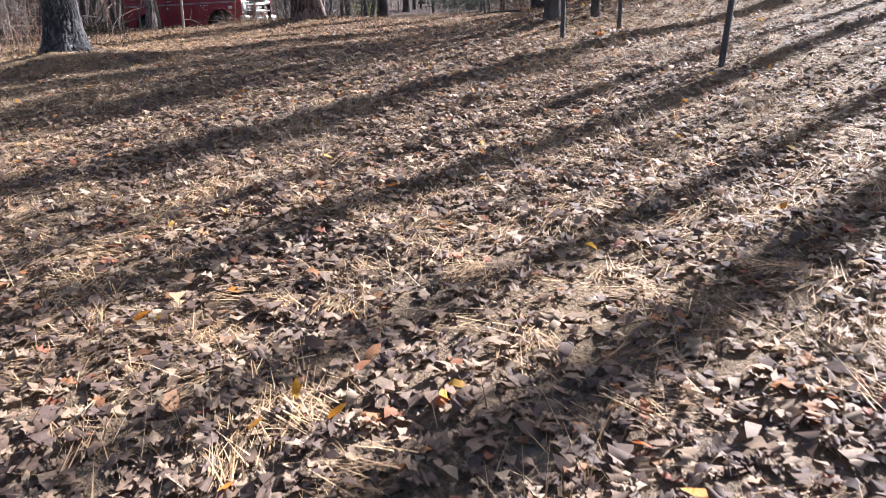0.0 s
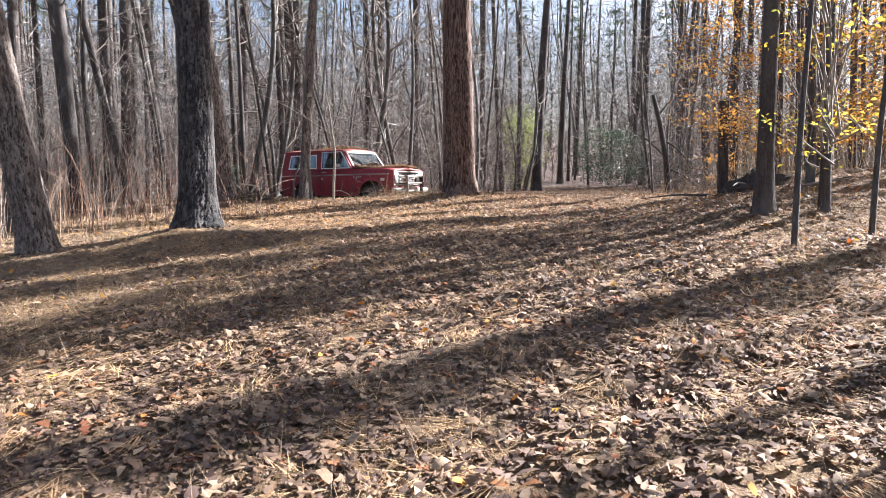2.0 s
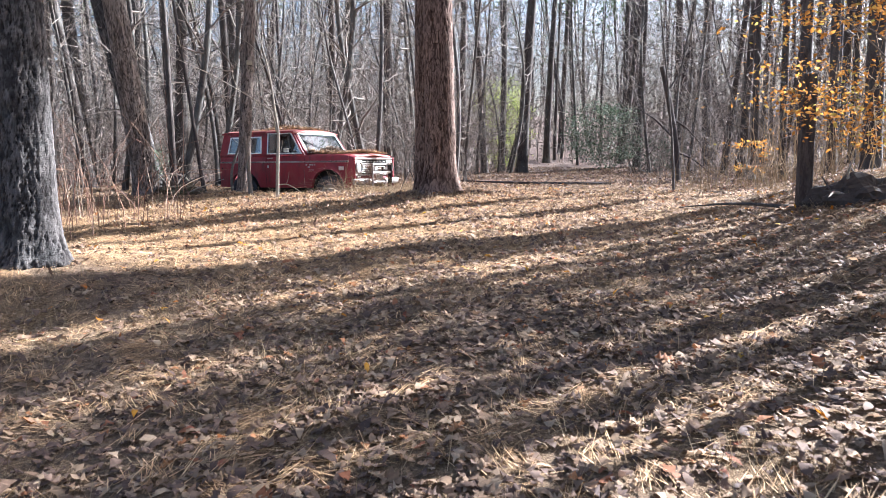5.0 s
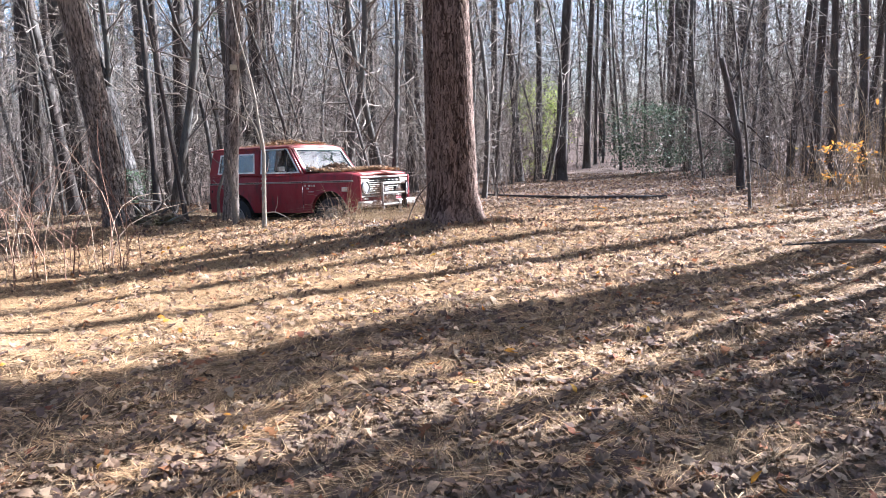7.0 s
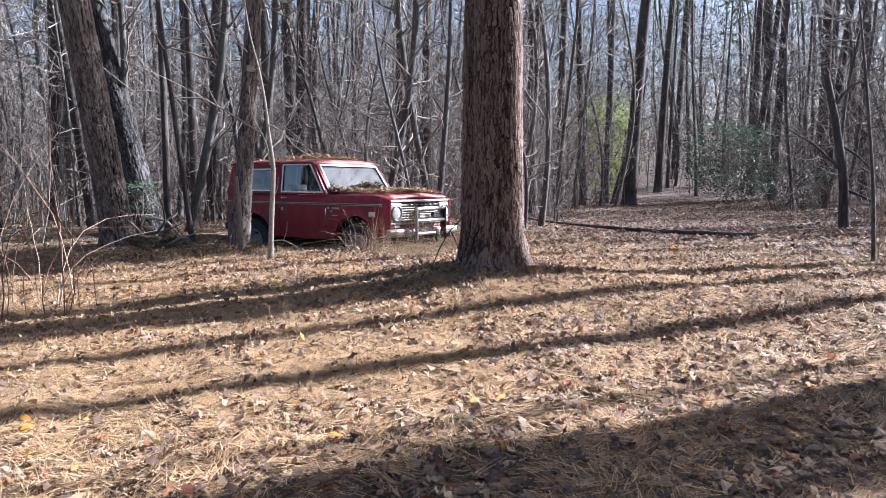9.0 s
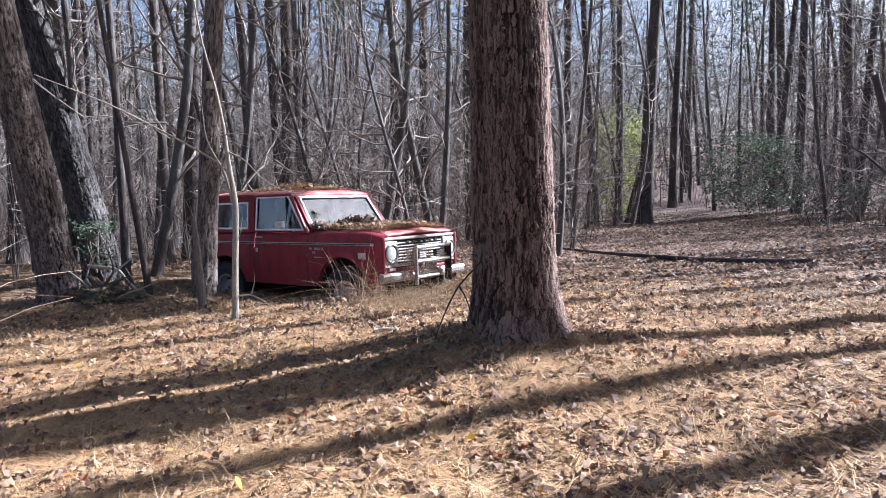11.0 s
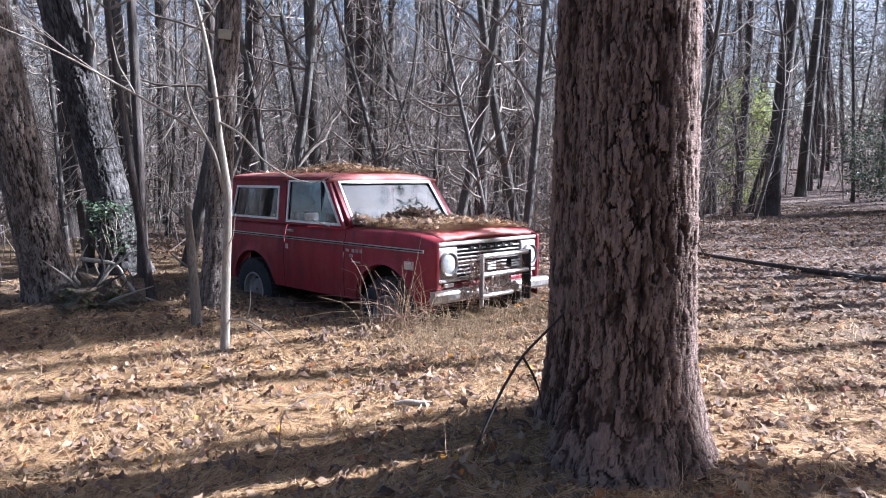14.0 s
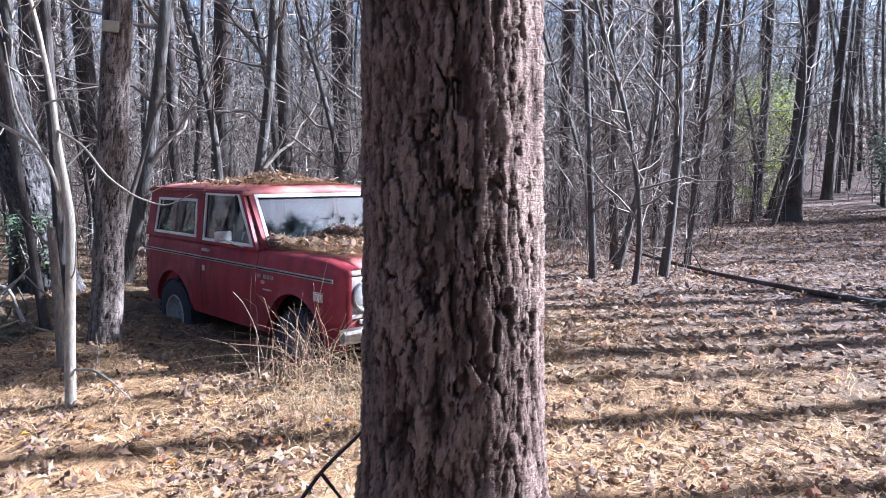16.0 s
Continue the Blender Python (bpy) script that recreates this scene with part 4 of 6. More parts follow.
M_GRILLE = plain("dirty_grille_metal", (0.32, 0.295, 0.26), 0.5, 0.35, 30, 0.6, 0.3)
M_RUBBER = plain("old_rubber", (0.03, 0.03, 0.032), 0.85, 0, 60, 0.4, 0.3)
M_BLACK = plain("matt_black", (0.02, 0.018, 0.017), 0.9, 0, 30, 0.4, 0.2)
M_SEAT = plain("grey_vinyl", (0.05, 0.047, 0.045), 0.6, 0, 30, 0.3, 0.2)
M_LAMP = plain("milky_lens", (0.42, 0.43, 0.41), 0.12, 0.1, 40, 0.4, 0.5)
M_AMBER = plain("faded_amber_lens", (0.62, 0.5, 0.42), 0.3, 0, 90, 0.2, 0.2)
M_RIM = plain("rusty_steel_rim", (0.3, 0.28, 0.26), 0.6, 0.4, 30, 0.4, 0.2)


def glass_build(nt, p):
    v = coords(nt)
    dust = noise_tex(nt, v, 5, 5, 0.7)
    # tint darkened to dim the inside; raised IOR strengthens the sky's reflection
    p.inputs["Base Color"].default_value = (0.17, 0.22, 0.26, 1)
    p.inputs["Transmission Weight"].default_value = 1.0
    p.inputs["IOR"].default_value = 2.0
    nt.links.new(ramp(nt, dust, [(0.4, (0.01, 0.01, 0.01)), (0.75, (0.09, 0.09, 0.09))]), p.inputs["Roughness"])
    # dust film coloured blue to stand in for reflected sky
    sky_film = nt.nodes.new("ShaderNodeBsdfDiffuse")
    sky_film.inputs[0].default_value = (0.32, 0.37, 0.42, 1)
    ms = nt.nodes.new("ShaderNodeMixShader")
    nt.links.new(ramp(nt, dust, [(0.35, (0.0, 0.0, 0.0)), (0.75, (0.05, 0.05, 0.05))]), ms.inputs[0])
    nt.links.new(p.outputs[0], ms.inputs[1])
    nt.links.new(sky_film.outputs[0], ms.inputs[2])
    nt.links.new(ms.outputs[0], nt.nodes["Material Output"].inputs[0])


M_GLASS = material("dusty_sky_tinted_glass", glass_build)


def build_truck():
    car = tagged(thing("off_road_wagon"), "abandoned red two-door off-road wagon with leaf-covered hood and roof", "car")
    belt, low = 1.25, 0.54
    arch_r = 0.44

    def bottom(x):
        z = low
        for cx, r, cz in ((0.0, arch_r, 0.50), (-2.33, arch_r, 0.47)):
            if abs(x - cx) < r:
                z = max(z, cz + math.sqrt(r * r - (x - cx) ** 2))
        return z

    # y and z of the side, from sill to the shoulder
    prof = [(0.0, 0.845), (0.15, 0.852), (0.35, 0.862), (0.55, 0.865), (0.72, 0.855), (0.86, 0.835), (0.95, 0.822), (1.0, 0.805)]

    def side_y(z):
        u = (z - low) / (belt - low)
        return float(np.interp(u, [p[0] for p in prof], [p[1] for p in prof]))

    def side_panel(name, x0, x1, sgn, top_in, label=""):
        xs = sorted(set([x0, x1] + [x for x in np.arange(-3.12, 0.64, 0.035) if x0 + 0.01 < x < x1 - 0.01] + [c + s * arch_r for c in (0.0, -2.33) for s in (-1, 1) if x0 < c + s * arch_r < x1]))
        bm = bmesh.new()
        cols = []
        for x in xs:
            zb = bottom(x)
            nose = max(0.0, (x - 0.36) / 0.255) ** 2.4 * 0.075
            tail = max(0.0, (-2.9 - x) / 0.22) ** 2 * 0.03
            col = [bm.verts.new((x, sgn * (side_y(zb) - 0.05 - nose - tail), zb - 0.012 if zb > low + 0.01 else zb))]
            for t in np.linspace(0, 1, 11):
                z = zb + t * (belt - 0.03 - 0.05 * max(0.0, (x - 0.3) / 0.315) ** 2.2 - zb)
                flare = 0.022 * math.exp(-((z - zb) / 0.035) ** 2) if zb > low + 0.01 else 0.0
                col.append(bm.verts.new((x, sgn * (side_y(z) + flare - nose - tail), z)))
            dip = 0.05 * max(0.0, (x - 0.3) / 0.315) ** 2.2
            for yy, zz in ((0.798, belt - 0.012), (0.775, belt - 0.001), (0.74 if top_in < 0.75 else top_in, belt + 0.004)):
                col.append(bm.verts.new((x, sgn * (yy - nose - tail), zz - dip)))
            if top_in < 0.72:
                col.append(bm.verts.new((x, sgn * top_in, belt + 0.002 - dip)))
            cols.append(col)
        for a, b in zip(cols, cols[1:]):
            for i in range(len(a) - 1):
                bm.faces.new((a[i], b[i], b[i + 1], a[i + 1]))
        bmesh.ops.recalc_face_normals(bm, faces=bm.faces)
        return smooth_part(part(name, bm, M_PAINT, car, label), 50)

    for sgn in (-1, 1):
        fender = side_panel("front_fender", -0.625, 0.615, sgn, 0.69, "red fender with chrome moulding")
        door = side_panel("door", -1.695, -0.635, sgn, 0.74, "dull red door")
        quarter = side_panel("rear_quarter", -3.1, -1.705, sgn, 0.74, "faded red rear quarter panel")
        for ob, a, b in ((fender, -0.62, 0.535), (door, -1.69, -0.64), (quarter, -3.08, -1.71)):
            strip = part("moulding", box((a, -0.006, -0.016), (b, 0.006, 0.016), 0.004), M_CHROME, ob, "thin chrome side moulding")
            strip.location = (0, sgn * (side_y(1.1) + 0.007), 1.1)
            groove = part("inlay", box((a + 0.01, -0.002, -0.005), (b - 0.01, 0.002, 0.005)), M_BLACK, ob)
            groove.location = (0, sgn * (side_y(1.1) + 0.0135), 1.1)
        part("side_marker", box((0.3, sgn * 0.867 - 0.012, 0.93), (0.4, sgn * 0.867 + 0.012, 0.985), 0.006), M_AMBER, fender, "square side lamp")
        part("marker_frame", box((0.288, sgn * 0.863 - 0.01, 0.918), (0.412, sgn * 0.863 + 0.01, 0.997), 0.006), M_CHROME, fender)
        part("rear_marker", box((-3.03, sgn * 0.845 - 0.012, 0.93), (-2.92, sgn * 0.845 + 0.012, 0.985), 0.006), M_BLACK, quarter)
        # script and emblem on the fender, as plain bars
        for bx, bz, bl, bh in ((-0.565, 1.035, 0.04, 0.03), (-0.47, 1.035, 0.04, 0.034), (-0.41, 1.035, 0.04, 0.034), (-0.35, 1.035, 0.035, 0.034), (-0.5, 0.985, 0.055, 0.03), (-0.42, 0.925, 0.13, 0.014)):
            part("emblem", box((bx - bl / 2, sgn * (side_y(bz) + 0.004) - 0.005, bz - bh / 2), (bx + bl / 2, sgn * (side_y(bz) + 0.004) + 0.005, bz + bh / 2), 0.003), M_CHROME, fender)
        part("badge", box((-1.66, sgn * (side_y(1.0) + 0.003) - 0.004, 0.975), (-1.615, sgn * (side_y(1.0) + 0.003) + 0.004, 1.03), 0.003), M_WHITE, door)
        part("door_handle", box((-1.64, sgn * 0.862 - 0.016, 1.17), (-1.5, sgn * 0.862 + 0.016, 1.195), 0.008), M_CHROME, door, "worn chrome handle")
        part("push_button", box((-1.53, sgn * 0.87 - 0.012, 1.165), (-1.505, sgn * 0.87 + 0.012, 1.2), 0.008), M_CHROME, door)
        # wheels
        for cx, cz in ((0.02, 0.43), (-2.38, 0.43)):
            wheel = part("wheel", lathe_y([(0.2, -0.1), (0.28, -0.112), (0.352, -0.105), (0.373, -0.085), (0.376, 0.0), (0.373, 0.085), (0.352, 0.105), (0.28, 0.112), (0.2, 0.1), (0.185, 0.06), (0.185, -0.06)], (cx, sgn * 0.735, cz), 48), M_RUBBER, car, "worn black tyre half sunk in leaves")
            smooth_part(wheel)
            smooth_part(part("rim", lathe_y([(0.205, 0.085), (0.2, 0.102), (0.185, 0.1), (0.175, 0.06), (0.12, 0.03), (0.1, 0.055), (0.02, 0.06), (0.02, -0.02), (0.17, -0.04), (0.195, -0.02)] if sgn > 0 else [(0.205, -0.085), (0.2, -0.102), (0.185, -0.1), (0.175, -0.06), (0.12, -0.03), (0.1, -0.055), (0.02, -0.06), (0.02, 0.02), (0.17, 0.04), (0.195, 0.02)], (cx, sgn * 0.735, cz), 40), M_RIM, wheel, "rusty steel rim"))
            smooth_part(part("trim_ring", lathe_y([(0.208, sgn * 0.1), (0.202, sgn * 0.113), (0.19, sgn * 0.11), (0.194, sgn * 0.098)], (cx, sgn * 0.735, cz), 40), M_WHITE, wheel))
            for k in range(40):
                a = 2 * math.pi * k / 40
                bm = box((-0.018, -0.105, -0.012), (0.018, 0.105, 0.012))
                lug = part("tread_block", bm, M_RUBBER, wheel)
                lug.matrix_basis = pose(cx + 0.374 * math.cos(a), sgn * 0.735, cz + 0.374 * math.sin(a), 0, -math.degrees(a) + 90, 0)
    # wheel wells, floor and chassis, black boxes that stop light passing below
    for nm, lo, hi in (("floor_pan", (-3.05, -0.78, 0.55), (-0.5, 0.78, 0.6)), ("firewall", (-0.62, -0.78, 0.55), (-0.56, 0.78, 1.22)), ("inner_fender", (-0.6, -0.62, 0.5), (0.5, -0.56, 1.15)), ("inner_fender", (-0.6, 0.56, 0.5), (0.5, 0.62, 1.15)),
                       ("rear_well", (-2.8, -0.62, 0.55), (-1.85, -0.55, 1.0)), ("rear_well", (-2.8, 0.55, 0.55), (-1.85, 0.62, 1.0)), ("frame_rail", (-3.0, -0.42, 0.42), (0.55, -0.34, 0.54)), ("frame_rail", (-3.0, 0.34, 0.42), (0.55, 0.42, 0.54)), ("engine", (-0.5, -0.3, 0.5), (0.35, 0.3, 1.0)), ("rear_step", (-3.22, -0.8, 0.6), (-3.1, 0.8, 0.72))):
        part(nm, box(lo, hi, 0.012), M_BLACK, car)
    for cx in (0.02, -2.38):
        part("axle", bar([(cx, -0.7, 0.42), (cx, 0.7, 0.42)], 0.045), M_BLACK, car)
    part("tailgate", box((-3.12, -0.8, 0.56), (-3.06, 0.8, 1.26), 0.015), M_PAINT, car)
    # hood with a low crown and a rolled lip
    bm = bmesh.new()
    grid = []
    for x in np.linspace(-0.6, 0.6, 25):
        row = []
        for y in np.linspace(-0.685, 0.685, 29):
            crown = 0.03 * (1 - (y / 0.69) ** 2) - 0.012 * math.exp(-((abs(y) - 0.42) / 0.05) ** 2)
            drop = -0.05 * max(0, (x - 0.3) / 0.3) ** 2.2
            row.append(bm.verts.new((x + 0.015 * (1 - (y / 0.69) ** 2), y, belt + 0.006 + crown + drop)))
        grid.append(row)
    for a, b in zip(grid, grid[1:]):
        for i in range(len(a) - 1):
            bm.faces.new((a[i], b[i], b[i + 1], a[i + 1]))
    bmesh.ops.recalc_face_normals(bm, faces=bm.faces)
    hood = thick(smooth_part(part("hood", bm, M_PAINT_TOP, car, "sun-bleached red hood with rust"), 60), 0.03)
    part("cowl", box((-0.76, -0.74, 1.2), (-0.6, 0.74, 1.262), 0.015), M_PAINT_TOP, car)
    # nose: red shell, white grille with bars, lamps
    shell = part("grille_shell", box((0.5, -0.79, 0.7), (0.565, 0.79, 1.2), 0.02), M_PAINT, car)
    for sgn in (-1, 1):
        part("shell_edge", box((0.52, sgn * 0.755 - 0.028, 0.7), (0.628, sgn * 0.755 + 0.028, 1.19), 0.025, 4), M_PAINT, shell)
    part("lower_valance", box((0.52, -0.78, 0.66), (0.6, 0.78, 0.78), 0.015), M_PAINT, shell)
    part("upper_bar", box((0.545, -0.745, 1.14), (0.615, 0.745, 1.178), 0.012, 3), M_GRILLE, shell, "dull stained grille frame")
    part("lower_bar", box((0.545, -0.745, 0.8), (0.615, 0.745, 0.835), 0.01, 3), M_WHITE, shell)
    part("grille_back", box((0.55, -0.47, 0.83), (0.572, 0.47, 1.13)), M_BLACK, shell)
    for k in range(7):
        z = 0.86 + 0.038 * k
        part("grille_bar", box((0.572, -0.47, z), (0.596, 0.47, z + 0.014), 0.004), M_GRILLE, shell)
    for k in range(6):
        y = -0.3 + 0.12 * k
        part("grille_letter", box((0.6, y, 1.092), (0.612, y + 0.05, 1.122), 0.003), M_BLACK, shell)
    for sgn in (-1, 1):
        surround = part("lamp_surround", box((0.55, sgn * 0.61 - 0.135, 0.832), (0.612, sgn * 0.61 + 0.135, 1.13), 0.02, 3), M_GRILLE, shell, "stained metal headlamp surround")
        ringm = bmesh.new()
        pr = [(0.118, 0.0), (0.118, 0.03), (0.108, 0.04), (0.098, 0.03), (0.098, 0.0)]
        rows = [[ringm.verts.new((0.607 + d, sgn * 0.615 + r * math.cos(a), 0.975 + r * math.sin(a))) for r, d in pr] for a in np.linspace(0, 2 * math.pi, 36, endpoint=False)]
        for k in range(36):
            p, q = rows[k], rows[(k + 1) % 36]
            for i in range(len(pr) - 1):
                ringm.faces.new((p[i], p[i + 1], q[i + 1], q[i]))
        bmesh.ops.recalc_face_normals(ringm, faces=ringm.faces)
        smooth_part(part("headlamp_ring", ringm, M_CHROME, surround))
        lens = bmesh.new()
        bmesh.ops.create_uvsphere(lens, u_segments=28, v_segments=14, radius=0.1)
        for v in lens.verts:
            v.co = Vector((0.612 + 0.32 * max(v.co.x, -0.02), sgn * 0.615 + v.co.y, 0.975 + v.co.z))
        smooth_part(part("headlamp", lens, M_LAMP, surround, "clouded glass headlamp"))
        part("turn_signal", box((0.6, sgn * 0.6 - 0.06, 0.755), (0.625, sgn * 0.6 + 0.06, 0.792), 0.008), M_AMBER, shell)
    # bumper and brush guard
    bumper = part("bumper", prism([(0.63, 0.615), (0.68, 0.625), (0.695, 0.65), (0.695, 0.705), (0.68, 0.73), (0.63, 0.74)], -0.86, 0.86), M_CHROME, car, "dented chrome front bumper")
    for sgn in (-1, 1):
        part("bracket", box((0.5, sgn * 0.4 - 0.03, 0.62), (0.64, sgn * 0.4 + 0.03, 0.72)), M_BLACK, bumper)
    guard = part("brush_guard", bar([(0.79, -0.33, 1.04), (0.79, 0.37, 1.04)], 0.024), M_CHROME, car, "chrome tube brush guard")
    part("middle_tube", bar([(0.79, -0.33, 0.86), (0.79, 0.37, 0.86)], 0.024), M_CHROME, guard)
    part("lower_tube", bar([(0.79, -0.33, 0.66), (0.79, 0.12, 0.66)], 0.022), M_CHROME, guard)
    part("upright", box((0.765, -0.345, 0.56), (0.81, -0.32, 1.06), 0.006), M_CHROME, guard)
    part("upright", box((0.72, 0.36, 0.56), (0.82, 0.39, 1.06), 0.006), M_BLACK, guard)
    part("licence_plate", box((0.705, -0.1, 0.68), (0.712, 0.2, 0.82), 0.003), M_WHITE, guard, "blank pale plate")
    for y in (-0.17, 0.2):
        fog = part("fog_lamp", box((0.7, y - 0.075, 0.89), (0.76, y + 0.075, 0.985), 0.02, 3), M_BLACK, guard, "auxiliary lamp with ribbed lens")
        for k in range(3):
            part("lens_rib", box((0.755, y - 0.065, 0.902 + 0.026 * k), (0.772, y + 0.065, 0.922 + 0.026 * k), 0.006), M_LAMP, fog)
    # cab: hardtop sides, door frames, windscreen frame, roof
    for sgn in (-1, 1):
        def plane(z, s=sgn):
            return s * float(np.interp(z, (1.25, 1.76), (0.822, 0.765)))
        q_in = [(-2.83, 1.3), (-1.85, 1.3), (-1.865, 1.655), (-2.76, 1.65)]
        q_out = [(-3.09, 1.245), (-1.705, 1.245), (-1.74, 1.77), (-2.98, 1.77)]
        side = window_ring(q_out, q_in, plane, "hardtop_side", M_PAINT, car)
        d_in = [(-1.665, 1.285), (-0.72, 1.285), (-1.03, 1.725), (-1.665, 1.725)]
        d_out = [(-1.7, 1.245), (-0.635, 1.245), (-0.985, 1.765), (-1.72, 1.765)]
        frame_ob = window_ring(d_out, d_in, plane, "door_frame", M_PAINT, car)
        for poly, owner in ((q_in, side), (d_in, frame_ob)):
            trim = window_ring(outset(poly, 0.014), outset(poly, -0.012), lambda z, s=sgn: plane(z) + s * 0.018, "window_trim", M_TRIM, owner, 0.014)
            trim["label"] = "white window trim"
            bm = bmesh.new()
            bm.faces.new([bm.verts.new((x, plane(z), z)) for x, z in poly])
            pane = thick(part("window_pane", bm, M_GLASS, owner, "dusty window glass with tint darkened to dim the inside"), 0.005, 0)
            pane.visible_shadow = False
        part("vent_divider", box((-1.075, plane(1.5) - 0.012, 1.285), (-1.055, plane(1.5) + 0.012, 1.725), 0.004), M_BLACK, frame_ob)
    arm = part("mirror_arm", bar([(-0.88, -0.83, 1.26), (-0.95, -0.9, 1.29), (-1.03, -0.95, 1.33)], 0.007), M_CHROME, car)
    part("mirror", box((-1.06, -1.03, 1.31), (-1.02, -0.87, 1.4), 0.012, 3), M_CHROME, arm, "chrome door mirror")

    def screen_x(z):
        return float(np.interp(z, (1.25, 1.77), (-0.63, -0.995)))

    outer = [(-0.765, 1.25), (0.765, 1.25), (0.735, 1.765), (-0.735, 1.765)]
    inner = [(-0.705, 1.3), (0.705, 1.3), (0.67, 1.715), (-0.67, 1.715)]

    def screen_ring(o, i, push, nm, mat, parent, depth):
        b = bmesh.new()
        ov = [b.verts.new((screen_x(z) + push, y, z)) for y, z in o]
        iv = [b.verts.new((screen_x(z) + push, y, z)) for y, z in i]
        for k in range(4):
            b.faces.new((ov[k], ov[(k + 1) % 4], iv[(k + 1) % 4], iv[k]))
        return thick(part(nm, b, mat, parent), depth, 0)
    screen = screen_ring(outer, inner, 0, "windscreen_frame", M_PAINT, car, 0.04)
    screen_ring(outset(inner, 0.016), outset(inner, -0.012), 0.024, "screen_trim", M_TRIM, screen, 0.014)
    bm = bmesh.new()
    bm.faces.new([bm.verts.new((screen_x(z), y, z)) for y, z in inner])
    wpane = thick(part("windscreen", bm, M_GLASS, screen, "dirty windscreen with blue-tinted film for reflected sky"), 0.006, 0)
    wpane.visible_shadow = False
    for y in (-0.25, 0.35):
        part("wiper", bar([(-0.655, y, 1.3), (-0.72, y + 0.3, 1.43)], 0.006), M_BLACK, screen)
    # roof shell
    bm = bmesh.new()
    grid = []
    for u in np.linspace(-1, 1, 41):
        row = []
        for v in np.linspace(-1, 1, 31):
            x = -1.985 + 1.055 * u
            y = 0.795 * v
            edge = (1 - abs(u) ** 10) ** 0.5 * (1 - abs(v) ** 8) ** 0.5
            row.append(bm.verts.new((x, y, 1.745 + 0.055 * edge + 0.03 * (1 - v * v) * edge)))
        grid.append(row)
    for a, b in zip(grid, grid[1:]):
        for i in range(len(a) - 1):
            bm.faces.new((a[i], b[i], b[i + 1], a[i + 1]))
    bmesh.ops.recalc_face_normals(bm, faces=bm.faces)
    roof = thick(smooth_part(part("roof", bm, M_PAINT_TOP, car, "faded red hardtop roof"), 60), 0.025)
    part("drip_rail", box((-3.02, -0.805, 1.735), (-0.95, -0.79, 1.755), 0.004), M_PAINT, roof)
    part("drip_rail", box((-3.02, 0.79, 1.735), (-0.95, 0.805, 1.755), 0.004), M_PAINT, roof)
    # opaque black sheet in place of rear glass, keeps the inside dark
    part("rear_window_blackout", box((-3.05, -0.7, 1.27), (-3.0, 0.7, 1.75), 0.01), M_BLACK, roof)
    # inside
    part("dashboard", box((-0.92, -0.74, 1.02), (-0.66, 0.74, 1.24), 0.03), M_BLACK, car)
    for y in (-0.38, 0.38):
        seat = part("seat", box((-1.75, y - 0.27, 0.72), (-1.2, y + 0.27, 0.9), 0.06, 3), M_SEAT, car)
        back = part("backrest", box((-0.08, -0.26, 0.0), (0.08, 0.26, 0.55), 0.05, 3), M_SEAT, seat)
        back.matrix_basis = pose(-1.72, y, 0.84, 0, -12, 0)
    ringv, ringf = tube([(-1.12 + 0.06 * math.sin(a), 0.38 + 0.2 * math.cos(a), 1.2 + 0.19 * math.sin(a)) for a in np.linspace(0, 2 * math.pi, 33)], [0.013] * 33, 8)
    part("steering_wheel", big_mesh("steering_wheel", ringv, ringf, M_BLACK, True), None, car)
    return car


truck = build_truck()


# dead leaves and needles lying on the truck
def straw_heap(name, n, place, seed, label, mat=None, leaves=40):
    r = np.random.default_rng(seed)
    x, y, z = place(r, n)
    az, L, w = r.uniform(0, 2 * np.pi, n), r.uniform(0.08, 0.2, n), r.uniform(0.0018, 0.003, n)
    dx, dy = np.cos(az) * L, np.sin(az) * L
    z1 = z + r.normal(0.005, 0.02, n)
    V = np.stack([np.stack([x - dy / L * w, y + dx / L * w, z], -1), np.stack([x + dy / L * w, y - dx / L * w, z], -1), np.stack([x + dx, y + dy, np.maximum(z1, z - 0.01)], -1)], 1)
    k = n // leaves
    lv = leaf_sheets(name + "_leaves", OVAL, x[:k], y[:k], z[:k] + 0.01, r.uniform(0.05, 0.1, k), seed + 1, M_LITTER, 0.5)
    ob = tagged(new(name, big_mesh(name, V.reshape(-1, 3), np.arange(3 * n).reshape(-1, 3), mat or M_STRAW)), label, "pine straw", kind="stuff")
    return ob, tagged(new(name + "_leaves", lv), "brown leaves caught in pine straw on the truck", "leaves", kind="stuff")


def on_roof(r, n):
    x, y = r.normal(-1.75, 0.42, n), r.normal(0.0, 0.3, n)
    x, y = np.clip(x, -2.9, -1.05), np.clip(y, -0.7, 0.7)
    h = 0.11 * np.exp(-((x + 1.7) / 0.6) ** 2 - (y / 0.4) ** 2)
    return x, y, 1.822 - 0.03 * (y / 0.75) ** 2 + h * r.uniform(0, 1, n)


def on_hood(r, n):
    x = np.clip(r.beta(1.2, 1.5, n) * 1.2 - 0.62, -0.6, 0.5)
    y = np.clip(r.normal(0.1, 0.4, n), -0.62, 0.64)
    h = 0.035 + 0.02 * np.sin(5 * x + 3 * y)
    return x, y, 1.262 + 0.028 * (1 - (y / 0.69) ** 2) + h * r.uniform(0, 1, n)


